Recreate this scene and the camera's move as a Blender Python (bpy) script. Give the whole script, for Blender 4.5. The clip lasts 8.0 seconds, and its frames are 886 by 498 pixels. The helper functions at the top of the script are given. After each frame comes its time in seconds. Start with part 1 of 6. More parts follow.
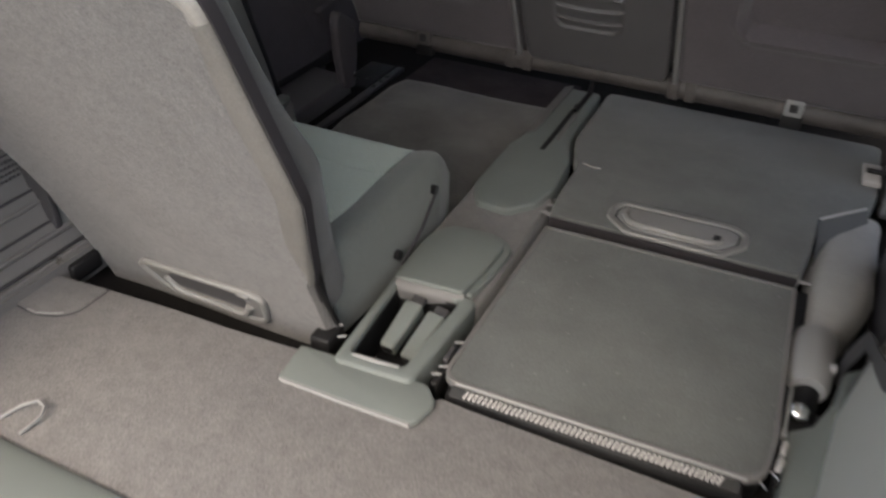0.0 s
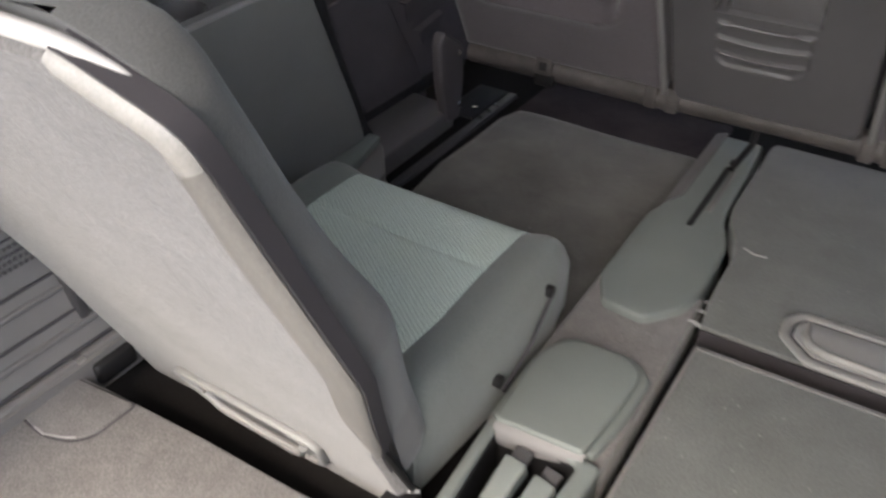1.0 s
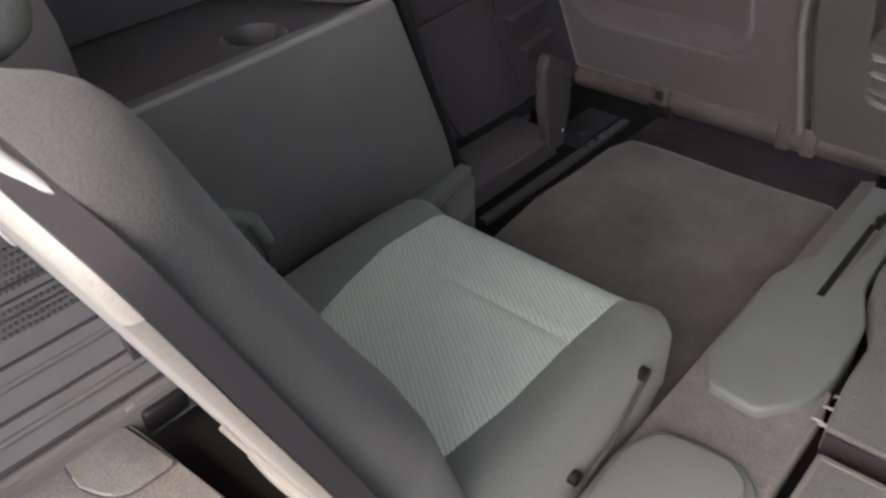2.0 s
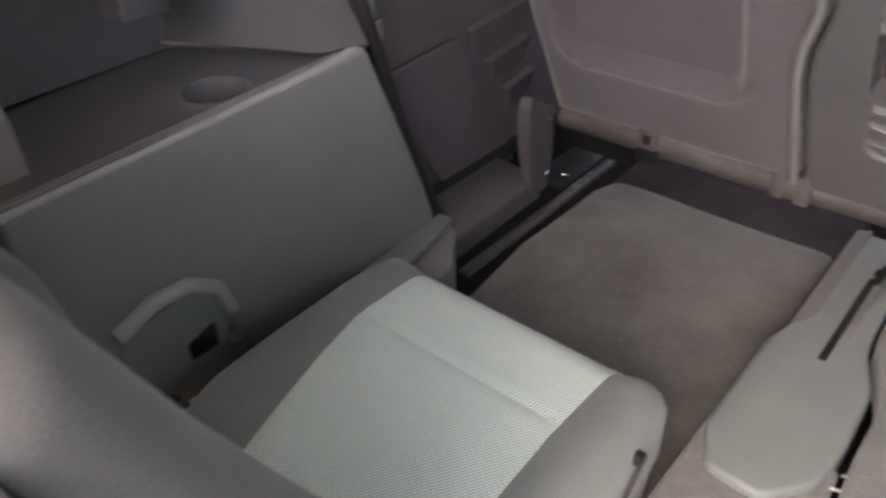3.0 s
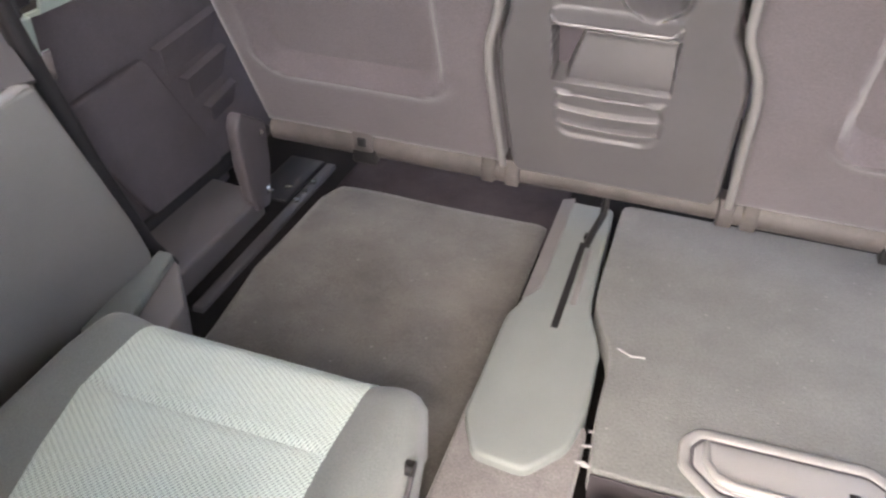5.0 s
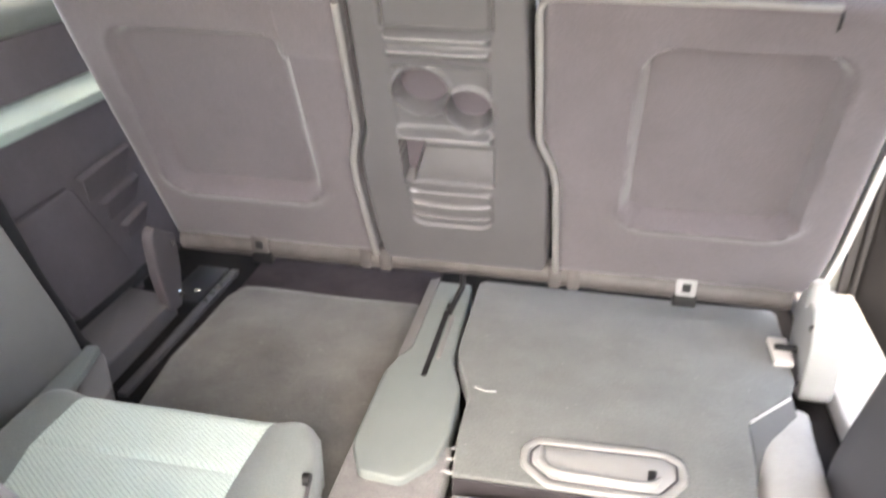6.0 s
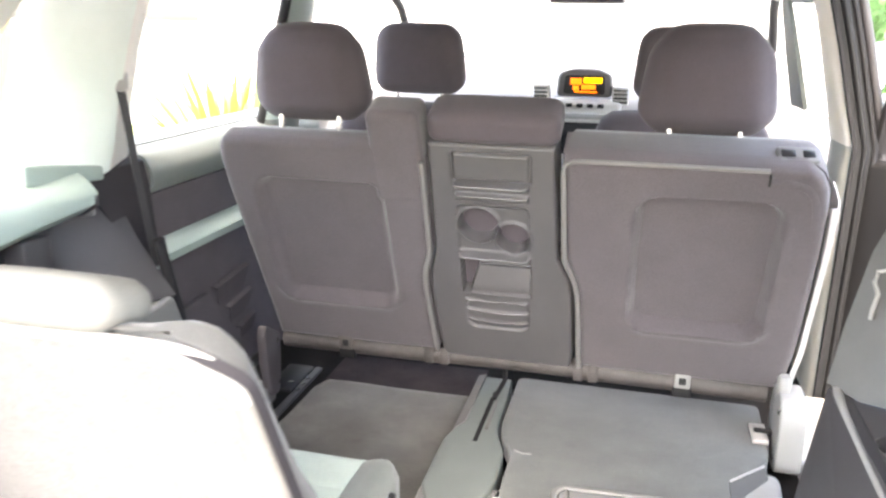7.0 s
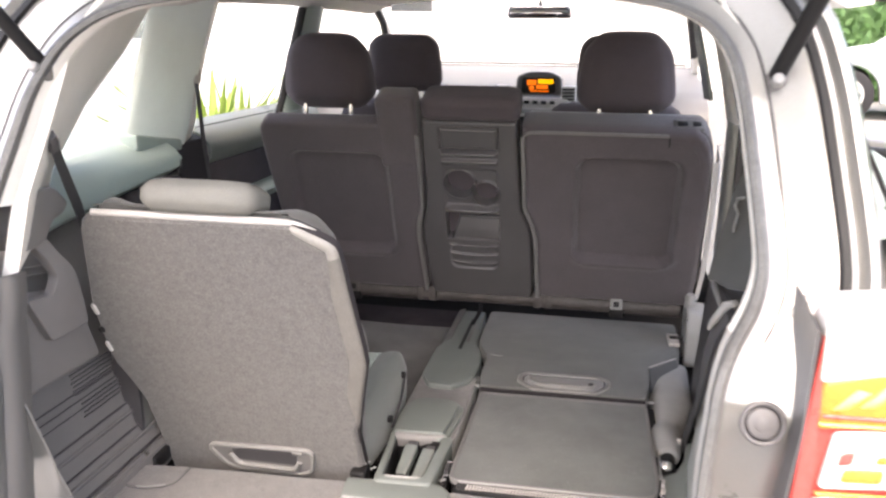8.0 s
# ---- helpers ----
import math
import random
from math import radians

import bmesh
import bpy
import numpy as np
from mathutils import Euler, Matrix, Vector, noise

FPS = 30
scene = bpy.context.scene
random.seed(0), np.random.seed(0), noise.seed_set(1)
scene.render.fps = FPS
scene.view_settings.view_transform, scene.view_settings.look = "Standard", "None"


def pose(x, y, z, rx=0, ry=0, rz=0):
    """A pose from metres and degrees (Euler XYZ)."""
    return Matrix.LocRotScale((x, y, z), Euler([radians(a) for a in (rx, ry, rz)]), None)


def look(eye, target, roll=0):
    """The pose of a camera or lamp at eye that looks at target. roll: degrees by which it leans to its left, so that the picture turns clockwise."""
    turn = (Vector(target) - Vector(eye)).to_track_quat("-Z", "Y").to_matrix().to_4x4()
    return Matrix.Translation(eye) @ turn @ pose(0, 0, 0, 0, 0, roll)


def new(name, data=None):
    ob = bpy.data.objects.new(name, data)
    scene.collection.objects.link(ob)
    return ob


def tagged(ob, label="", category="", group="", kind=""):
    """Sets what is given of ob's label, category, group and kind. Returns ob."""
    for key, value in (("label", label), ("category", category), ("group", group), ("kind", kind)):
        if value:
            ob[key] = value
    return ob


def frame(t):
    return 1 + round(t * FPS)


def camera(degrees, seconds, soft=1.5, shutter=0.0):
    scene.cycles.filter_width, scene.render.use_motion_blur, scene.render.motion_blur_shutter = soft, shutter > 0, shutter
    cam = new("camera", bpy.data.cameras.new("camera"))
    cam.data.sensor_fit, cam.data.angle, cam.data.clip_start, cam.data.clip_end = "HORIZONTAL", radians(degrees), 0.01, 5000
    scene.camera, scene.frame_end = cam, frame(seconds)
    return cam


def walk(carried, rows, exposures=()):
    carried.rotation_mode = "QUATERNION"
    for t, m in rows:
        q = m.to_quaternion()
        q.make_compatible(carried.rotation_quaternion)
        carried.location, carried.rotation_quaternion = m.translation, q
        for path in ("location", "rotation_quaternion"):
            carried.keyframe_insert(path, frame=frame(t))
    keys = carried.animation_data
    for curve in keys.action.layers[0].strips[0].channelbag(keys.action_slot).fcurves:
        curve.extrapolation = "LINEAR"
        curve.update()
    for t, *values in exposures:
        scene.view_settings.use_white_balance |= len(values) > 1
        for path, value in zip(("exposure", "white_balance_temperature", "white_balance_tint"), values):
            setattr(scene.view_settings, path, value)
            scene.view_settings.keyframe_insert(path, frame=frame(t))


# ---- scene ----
cam = camera(59.2, 8.0, soft=2.4, shutter=0.5)
PATH = [
    (0, (0.371, -0.309, 0.735), (-0.305, 1.183, -0.412), 1.7),
    (0.5, (0.271, -0.138, 0.719), (-0.477, 1.29, -0.464), 1.3),
    (1, (0.197, -0.009, 0.71), (-0.683, 1.333, -0.484), -0.2),
    (1.5, (0.162, 0.078, 0.7), (-0.841, 1.32, -0.504), -1.2),
    (1.7, (0.158, 0.101, 0.701), (-0.895, 1.296, -0.509), -2.1),
    (2.8, (0.098, 0.188, 0.7), (-1.043, 1.338, -0.473), -2.9),
    (3, (0.089, 0.202, 0.712), (-0.994, 1.412, -0.456), -2.3),
    (3.5, (0.064, 0.236, 0.709), (-0.84, 1.604, -0.435), 0.3),
    (4, (0.053, 0.256, 0.709), (-0.673, 1.711, -0.456), 1.5),
    (5.3, (0.098, 0.224, 0.725), (-0.373, 1.774, -0.448), 0.7),
    (5.5, (0.121, 0.179, 0.738), (-0.32, 1.756, -0.41), 0.3),
    (6, (0.206, -0.002, 0.794), (-0.137, 1.746, -0.116), 0.5),
    (6.5, (0.251, -0.228, 0.849), (-0.117, 1.612, 0.156), 0.6),
    (7, (0.261, -0.437, 0.878), (-0.203, 1.427, 0.319), 0.8),
    (7.5, (0.26, -0.735, 0.869), (-0.144, 1.15, 0.339), 0.9),
    (7.7, (0.279, -0.858, 0.853), (-0.102, 1.031, 0.316), 0.1),
    (8, (0.319, -1.0, 0.861), (-0.053, 0.895, 0.339), 0.5),
]
# ---- light ----
EXPOSURES = [(0.0, 2.06, 6950, 7), (0.5, 2.51, 6900, 7), (1.0, 2.78, 6900, 8), (1.5, 2.83, 7050, 10), (3.0, 3.75, 7350, 16), (3.5, 4.0, 7500, 17), (4.0, 4.05, 7400, 16),
             (5.5, 4.63, 7300, 14), (6.0, 4.72, 7250, 10), (6.5, 4.64, 7150, 5), (7.0, 4.41, 7000, 8), (7.5, 3.73, 6950, 11), (8.0, 2.83, 7050, 13)]
walk(cam, [(t, look(eye, target, roll)) for t, eye, target, roll in PATH], EXPOSURES)

world = bpy.data.worlds.new("sky")
scene.world = world
world.use_nodes = True
wn = world.node_tree
sky = wn.nodes.new("ShaderNodeTexSky")
sky.sky_type, sky.sun_disc = "NISHITA", False
SUN_HEIGHT, SUN_TURN = radians(54), radians(178)
sky.sun_elevation, sky.sun_rotation = SUN_HEIGHT, SUN_TURN
sky.air_density, sky.dust_density = 1.0, 4.0
wn.nodes["Background"].inputs["Strength"].default_value = 0.15
wn.links.new(sky.outputs[0], wn.nodes["Background"].inputs["Color"])
sun_data = bpy.data.lights.new("sun", "SUN")
sun_data.energy, sun_data.angle, sun_data.color = 0.26, radians(40), (1.0, 0.97, 0.93)
sun = new("sun", sun_data)
SUN_FROM = Vector((math.sin(SUN_TURN) * math.cos(SUN_HEIGHT), math.cos(SUN_TURN) * math.cos(SUN_HEIGHT), math.sin(SUN_HEIGHT)))
sun.matrix_world = look(SUN_FROM * 10, (0, 0, 0))


# ---- materials ----
def mat(name, color, rough=0.6, metal=0.0, var=0.12, scale=6.0, grain=300.0, bump=0.15, depth=0.001, spec=0.5, grain_var=0.1, sheen=0.0, coat=0.0, specks=0.0):
    """A surface with slow stains, fine grain and a fine relief, in metres of the place."""
    m = bpy.data.materials.new(name)
    m.use_nodes = True
    nt = m.node_tree
    b = nt.nodes["Principled BSDF"]
    geo = nt.nodes.new("ShaderNodeNewGeometry")
    n1, n2 = nt.nodes.new("ShaderNodeTexNoise"), nt.nodes.new("ShaderNodeTexNoise")
    n1.inputs["Scale"].default_value, n1.inputs["Detail"].default_value, n1.inputs["Roughness"].default_value = scale, 6, 0.65
    n2.inputs["Scale"].default_value, n2.inputs["Detail"].default_value = grain, 3
    for n in (n1, n2):
        nt.links.new(geo.outputs["Position"], n.inputs["Vector"])
    r1, r2 = nt.nodes.new("ShaderNodeMapRange"), nt.nodes.new("ShaderNodeMapRange")
    for r, v, n in ((r1, var, n1), (r2, grain_var, n2)):
        r.inputs["From Min"].default_value, r.inputs["From Max"].default_value = 0.3, 0.7
        r.inputs["To Min"].default_value, r.inputs["To Max"].default_value = 1 - v, 1 + v
        nt.links.new(n.outputs["Fac"], r.inputs["Value"])
    mul = nt.nodes.new("ShaderNodeMath")
    mul.operation = "MULTIPLY"
    nt.links.new(r1.outputs[0], mul.inputs[0])
    nt.links.new(r2.outputs[0], mul.inputs[1])
    mix = nt.nodes.new("ShaderNodeVectorMath")
    mix.operation = "SCALE"
    mix.inputs[0].default_value = color
    nt.links.new(mul.outputs[0], mix.inputs["Scale"])
    last = mix.outputs[0]
    if specks:
        vo, cut, fl = nt.nodes.new("ShaderNodeTexVoronoi"), nt.nodes.new("ShaderNodeMapRange"), nt.nodes.new("ShaderNodeMix")
        vo.inputs["Scale"].default_value = 38
        nt.links.new(geo.outputs["Position"], vo.inputs["Vector"])
        nt.links.new(vo.outputs["Distance"], cut.inputs["Value"])
        cut.inputs["From Min"].default_value, cut.inputs["From Max"].default_value = 0.05, 0.09
        cut.inputs["To Min"].default_value, cut.inputs["To Max"].default_value = specks, 0.0
        fl.data_type = "RGBA"
        nt.links.new(cut.outputs[0], fl.inputs["Factor"])
        nt.links.new(last, fl.inputs["A"])
        fl.inputs["B"].default_value = (0.45, 0.43, 0.40, 1)
        last = fl.outputs["Result"]
    nt.links.new(last, b.inputs["Base Color"])
    rr = nt.nodes.new("ShaderNodeMapRange")
    rr.inputs["To Min"].default_value, rr.inputs["To Max"].default_value = max(0.02, rough - 0.08), min(1, rough + 0.08)
    nt.links.new(n1.outputs["Fac"], rr.inputs["Value"])
    nt.links.new(rr.outputs[0], b.inputs["Roughness"])
    b.inputs["Metallic"].default_value = metal
    b.inputs["Specular IOR Level"].default_value = spec
    b.inputs["Sheen Weight"].default_value = sheen
    b.inputs["Coat Weight"].default_value = coat
    if bump:
        bp = nt.nodes.new("ShaderNodeBump")
        bp.inputs["Strength"].default_value, bp.inputs["Distance"].default_value = bump, depth
        nt.links.new(n2.outputs["Fac"], bp.inputs["Height"])
        nt.links.new(bp.outputs[0], b.inputs["Normal"])
    return m


def weave(name, color, dark):
    """A ribbed woven seat fabric: slanting threads 4 mm apart, knotted crosswise."""
    m = mat(name, color, 0.85, var=0.05, scale=5, grain=500, bump=0.1, sheen=0.15)
    nt = m.node_tree
    b = nt.nodes["Principled BSDF"]
    geo = nt.nodes.new("ShaderNodeNewGeometry")
    mp = nt.nodes.new("ShaderNodeMapping")
    mp.inputs["Rotation"].default_value = (radians(20), 0, radians(33))
    mul = nt.nodes.new("ShaderNodeTexWave")
    mul.inputs["Scale"].default_value = 92
    mul.inputs["Distortion"].default_value = 0.5
    mul.inputs["Detail"].default_value = 2
    mul.inputs["Detail Scale"].default_value = 3
    nt.links.new(geo.outputs["Position"], mp.inputs["Vector"])
    nt.links.new(mp.outputs[0], mul.inputs["Vector"])
    cross = nt.nodes.new("ShaderNodeTexWave")
    cross.bands_direction = "Y"
    cross.inputs["Scale"].default_value = 58
    cross.inputs["Distortion"].default_value = 0.6
    cross.inputs["Detail"].default_value = 2
    nt.links.new(mp.outputs[0], cross.inputs["Vector"])
    knots = nt.nodes.new("ShaderNodeMath")
    knots.operation = "MULTIPLY"
    nt.links.new(mul.outputs["Fac"], knots.inputs[0])
    half = nt.nodes.new("ShaderNodeMath")
    half.operation = "MULTIPLY_ADD"
    half.inputs[1].default_value, half.inputs[2].default_value = 0.55, 0.45
    nt.links.new(cross.outputs["Fac"], half.inputs[0])
    nt.links.new(half.outputs[0], knots.inputs[1])
    mix = nt.nodes.new("ShaderNodeMix")
    mix.data_type = "RGBA"
    old = b.inputs["Base Color"].links[0].from_socket
    nt.links.new(knots.outputs[0], mix.inputs["Factor"])
    nt.links.new(old, mix.inputs["A"])
    mix.inputs["B"].default_value = (*dark, 1)
    nt.links.new(mix.outputs["Result"], b.inputs["Base Color"])
    bp = nt.nodes.new("ShaderNodeBump")
    bp.inputs["Strength"].default_value, bp.inputs["Distance"].default_value = 0.5, 0.0012
    bp.invert = True
    nt.links.new(knots.outputs[0], bp.inputs["Height"])
    nt.links.new(bp.outputs[0], b.inputs["Normal"])
    return m


def lit(name, color, strength):
    m = bpy.data.materials.new(name)
    m.use_nodes = True
    b = m.node_tree.nodes["Principled BSDF"]
    b.inputs["Base Color"].default_value = (*color, 1)
    b.inputs["Emission Color"].default_value = (*color, 1)
    b.inputs["Emission Strength"].default_value = strength
    return m


def glass(name, color=(1, 1, 1), rough=0.0):
    m = bpy.data.materials.new(name)
    m.use_nodes = True
    nt = m.node_tree
    b = nt.nodes["Principled BSDF"]
    b.inputs["Base Color"].default_value = (*color, 1)
    b.inputs["Roughness"].default_value = rough
    b.inputs["Transmission Weight"].default_value = 1.0
    b.inputs["IOR"].default_value = 1.45
    return m


CARPET = mat("grey_carpet", (0.140, 0.132, 0.127), 0.95, var=0.14, scale=40, grain=380, bump=0.5, depth=0.002, spec=0.15, grain_var=0.26, sheen=0.3)
PANEL_FELT = mat("dark_panel_felt", (0.103, 0.106, 0.100), 0.75, var=0.2, scale=9, grain=300, bump=0.5, depth=0.0016, spec=0.35, grain_var=0.2, sheen=0.2, specks=0.2)
BACK_FELT = mat("seat_back_felt", (0.089, 0.077, 0.082), 0.95, var=0.08, scale=8, grain=450, bump=0.4, depth=0.0015, spec=0.2, grain_var=0.15, sheen=0.25)
DARK_CLOTH = mat("dark_grey_cloth", (0.150, 0.161, 0.148), 0.92, var=0.07, scale=10, grain=600, bump=0.35, depth=0.001, spec=0.2, grain_var=0.14, sheen=0.25)
PAD_CLOTH = mat("charcoal_padding_cloth", (0.086, 0.084, 0.081), 0.92, var=0.07, scale=10, grain=600, bump=0.35, depth=0.001, spec=0.2, grain_var=0.14, sheen=0.2)
BLACK_CLOTH = mat("black_cloth", (0.078, 0.066, 0.073), 0.92, var=0.07, scale=10, grain=600, bump=0.35, depth=0.001, spec=0.2, grain_var=0.12, sheen=0.1)
CARD_CLOTH = mat("charcoal_door_cloth", (0.094, 0.083, 0.090), 0.95, var=0.10, scale=9, grain=600, bump=0.35, depth=0.001, spec=0.12, grain_var=0.14)
TRIM_MATT = mat("matt_dark_trim_plastic", (0.080, 0.080, 0.078), 0.5, var=0.12, scale=7, grain=900, bump=0.3, depth=0.0006, spec=0.35, grain_var=0.08)
GREEN_WEAVE = weave("pale_green_weave", (0.60, 0.67, 0.60), (0.19, 0.235, 0.205))
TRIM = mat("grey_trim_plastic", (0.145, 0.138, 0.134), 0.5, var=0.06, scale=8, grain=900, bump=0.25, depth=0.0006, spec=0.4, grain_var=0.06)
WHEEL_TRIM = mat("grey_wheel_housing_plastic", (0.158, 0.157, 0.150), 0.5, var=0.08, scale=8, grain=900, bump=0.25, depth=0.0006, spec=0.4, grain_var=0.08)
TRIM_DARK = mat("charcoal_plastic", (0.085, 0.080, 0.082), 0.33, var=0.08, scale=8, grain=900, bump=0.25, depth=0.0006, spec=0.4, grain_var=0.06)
HIGHLIGHT_TRIM = mat("charcoal_plastic_highlight", (0.16, 0.152, 0.152), 0.22, var=0.08, scale=20, grain=900, bump=0.05, depth=0.0003, spec=0.6, grain_var=0.05)
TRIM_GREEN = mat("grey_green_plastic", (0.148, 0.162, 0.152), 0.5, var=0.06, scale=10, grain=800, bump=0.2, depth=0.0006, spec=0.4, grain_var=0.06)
GREEN_PALE = mat("grey_green_plastic_grip_brightened", (0.25, 0.265, 0.25), 0.45, var=0.06, scale=10, grain=800, bump=0.2, depth=0.0006, spec=0.4, grain_var=0.06)
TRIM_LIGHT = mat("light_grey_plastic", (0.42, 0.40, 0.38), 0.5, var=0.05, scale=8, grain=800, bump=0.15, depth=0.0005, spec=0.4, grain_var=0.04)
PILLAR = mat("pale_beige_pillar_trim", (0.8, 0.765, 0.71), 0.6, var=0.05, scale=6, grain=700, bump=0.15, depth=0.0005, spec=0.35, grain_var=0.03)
# The beige pillar trim again, with green-tinted window light in its colour.
PILLAR_LIT = mat("pillar_trim_mint_light", (0.80, 0.86, 0.81), 0.5, var=0.05, scale=6, grain=700, bump=0.15, depth=0.0005, spec=0.4, grain_var=0.03)
JAMB = mat("pale_grey_jamb_plastic", (0.52, 0.50, 0.47), 0.5, var=0.06, scale=6, grain=700, bump=0.15, depth=0.0005, spec=0.4, grain_var=0.03)
LINER = mat("pale_headliner", (0.7, 0.67, 0.63), 0.95, var=0.04, scale=6, grain=500, bump=0.3, depth=0.001, spec=0.1, grain_var=0.06)
GATE_RUBBER = mat("grey_gate_seal", (0.11, 0.108, 0.105), 0.5, var=0.2, scale=25, grain=200, bump=0.3, depth=0.001)
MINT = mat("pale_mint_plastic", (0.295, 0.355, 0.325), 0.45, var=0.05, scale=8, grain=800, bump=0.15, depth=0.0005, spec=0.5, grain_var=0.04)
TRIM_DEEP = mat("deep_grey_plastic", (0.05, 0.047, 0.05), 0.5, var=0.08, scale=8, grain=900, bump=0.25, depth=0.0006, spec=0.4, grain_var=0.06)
MID_GREY = mat("mid_grey_plastic", (0.24, 0.235, 0.23), 0.45, var=0.06, scale=8, grain=800, bump=0.15, depth=0.0005, spec=0.45, grain_var=0.04)
BEAD = mat("grey_piping_and_highlight", (0.155, 0.147, 0.143), 0.6, var=0.08, scale=12, grain=700, bump=0.2, depth=0.0005)
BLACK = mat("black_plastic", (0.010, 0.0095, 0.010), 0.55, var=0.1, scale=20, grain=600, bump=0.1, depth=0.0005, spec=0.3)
RUBBER = mat("black_rubber_seal", (0.016, 0.015, 0.016), 0.7, var=0.15, scale=15, grain=400, bump=0.15, depth=0.0006, spec=0.25)
STEEL = mat("bright_steel", (0.75, 0.74, 0.72), 0.25, metal=1.0, var=0.08, scale=30, grain=400, bump=0.05, depth=0.0003)
RAIL = mat("dull_brown_steel", (0.060, 0.052, 0.049), 0.6, metal=0.0, var=0.4, scale=14, grain=300, bump=0.15, depth=0.0006)
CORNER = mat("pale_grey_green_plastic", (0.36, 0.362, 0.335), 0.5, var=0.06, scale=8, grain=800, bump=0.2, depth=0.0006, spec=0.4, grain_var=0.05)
CAP = mat("rubbed_corner_highlight", (0.225, 0.212, 0.196), 0.38, var=0.12, scale=40, grain=500, bump=0.2, depth=0.0006, spec=0.45)
HANDLE = mat("worn_handle_plastic", (0.195, 0.19, 0.182), 0.45, var=0.1, scale=25, grain=700, bump=0.15, depth=0.0005)
PAINT = mat("silver_grey_paint", (0.25, 0.247, 0.242), 0.3, metal=0.4, var=0.05, scale=5, grain=900, bump=0.02, depth=0.0002, coat=0.8)
UNDER = mat("dark_underfelt", (0.011, 0.010, 0.010), 0.97, var=0.2, scale=8, grain=300, bump=0.3, depth=0.002, spec=0.1)
SEAT_EDGE = mat("worn_edge_highlight", (0.145, 0.136, 0.125), 0.6, var=0.12, scale=14, grain=400, bump=0.25, depth=0.0008, spec=0.3)
HEAD_CLOTH = mat("pale_headrest_cloth", (0.172, 0.168, 0.153), 0.9, var=0.06, scale=14, grain=600, bump=0.3, depth=0.001, spec=0.2)
SEAT_CARPET = mat("grey_seat_carpet", (0.108, 0.1015, 0.0975), 0.95, var=0.17, scale=75, grain=300, bump=0.5, depth=0.002, spec=0.15, grain_var=0.17, sheen=0.25)
SLEEVE = mat("grey_sleeve_cloth", (0.31, 0.30, 0.285), 0.9, var=0.1, scale=10, grain=600, bump=0.3, depth=0.001, spec=0.2)
MAT_CARPET = mat("brown_grey_footwell_carpet", (0.100, 0.095, 0.086), 0.97, var=0.3, scale=7, grain=380, bump=0.5, depth=0.002, spec=0.12, grain_var=0.2, sheen=0.25, specks=0.25)
BELT = mat("grey_belt_webbing", (0.045, 0.043, 0.045), 0.7, var=0.05, scale=20, grain=500, bump=0.3, depth=0.0006)
GLASS = glass("window_glass")
MIRROR = mat("mirror_glass", (0.80, 0.78, 0.78), 0.03, metal=1.0, var=0.02, scale=20, grain=400, bump=0.0)


# ---- building helpers ----
def part(name, bm, material, parent=None, label="", smooth=True, m=None):
    """Links a bmesh as one mesh object, under a thing or a part."""
    if m is not None:
        bm.transform(m)
    bmesh.ops.recalc_face_normals(bm, faces=bm.faces)
    me = bpy.data.meshes.new(name)
    bm.to_mesh(me)
    bm.free()
    me.materials.append(material)
    if smooth:
        me.shade_smooth()
        me.set_sharp_from_angle(angle=radians(47))
    ob = new(name, me)
    if parent is not None:
        ob.parent = parent
    if label:
        tagged(ob, label)
    return ob


def thing(name, label, category, group="", kind=""):
    return tagged(new(name), label, category, group, kind)


def setting(name, bm, material, label="", category="", smooth=True, m=None):
    ob = part(name, bm, material, None, "", smooth, m)
    return tagged(ob, label, category, kind="structure")


def bevelled(bm, width, segments=2, angle=30):
    edges = [e for e in bm.edges if len(e.link_faces) == 2 and e.calc_face_angle(0) > radians(angle)]
    if width > 0:
        bmesh.ops.bevel(bm, geom=edges, offset=width, segments=segments, profile=0.5, affect="EDGES", clamp_overlap=True)
    return bm


def box(x0, x1, y0, y1, z0, z1, bevel=0.004, segments=2):
    bm = bmesh.new()
    bmesh.ops.create_cube(bm, size=1)
    bm.transform(Matrix.Translation(((x0 + x1) / 2, (y0 + y1) / 2, (z0 + z1) / 2)) @ Matrix.Diagonal((abs(x1 - x0), abs(y1 - y0), abs(z1 - z0), 1)))
    return bevelled(bm, bevel, segments)


def rounded(points, radius, steps=5):
    """A closed outline with its corners rounded: radius, or one for each corner."""
    out, n = [], len(points)
    for i in range(n):
        a, b, c = Vector(points[i - 1]), Vector(points[i]), Vector(points[(i + 1) % n])
        r = radius[i] if isinstance(radius, (list, tuple)) else radius
        u, v = a - b, c - b
        k = min(r, u.length * 0.48, v.length * 0.48)
        if k < 1e-4:
            out.append(tuple(b))
            continue
        p, q = b + u.normalized() * k, b + v.normalized() * k
        for s in range(steps + 1):
            f = s / steps
            out.append(tuple(p * (1 - f) ** 2 + b * 2 * f * (1 - f) + q * f * f))
    return out


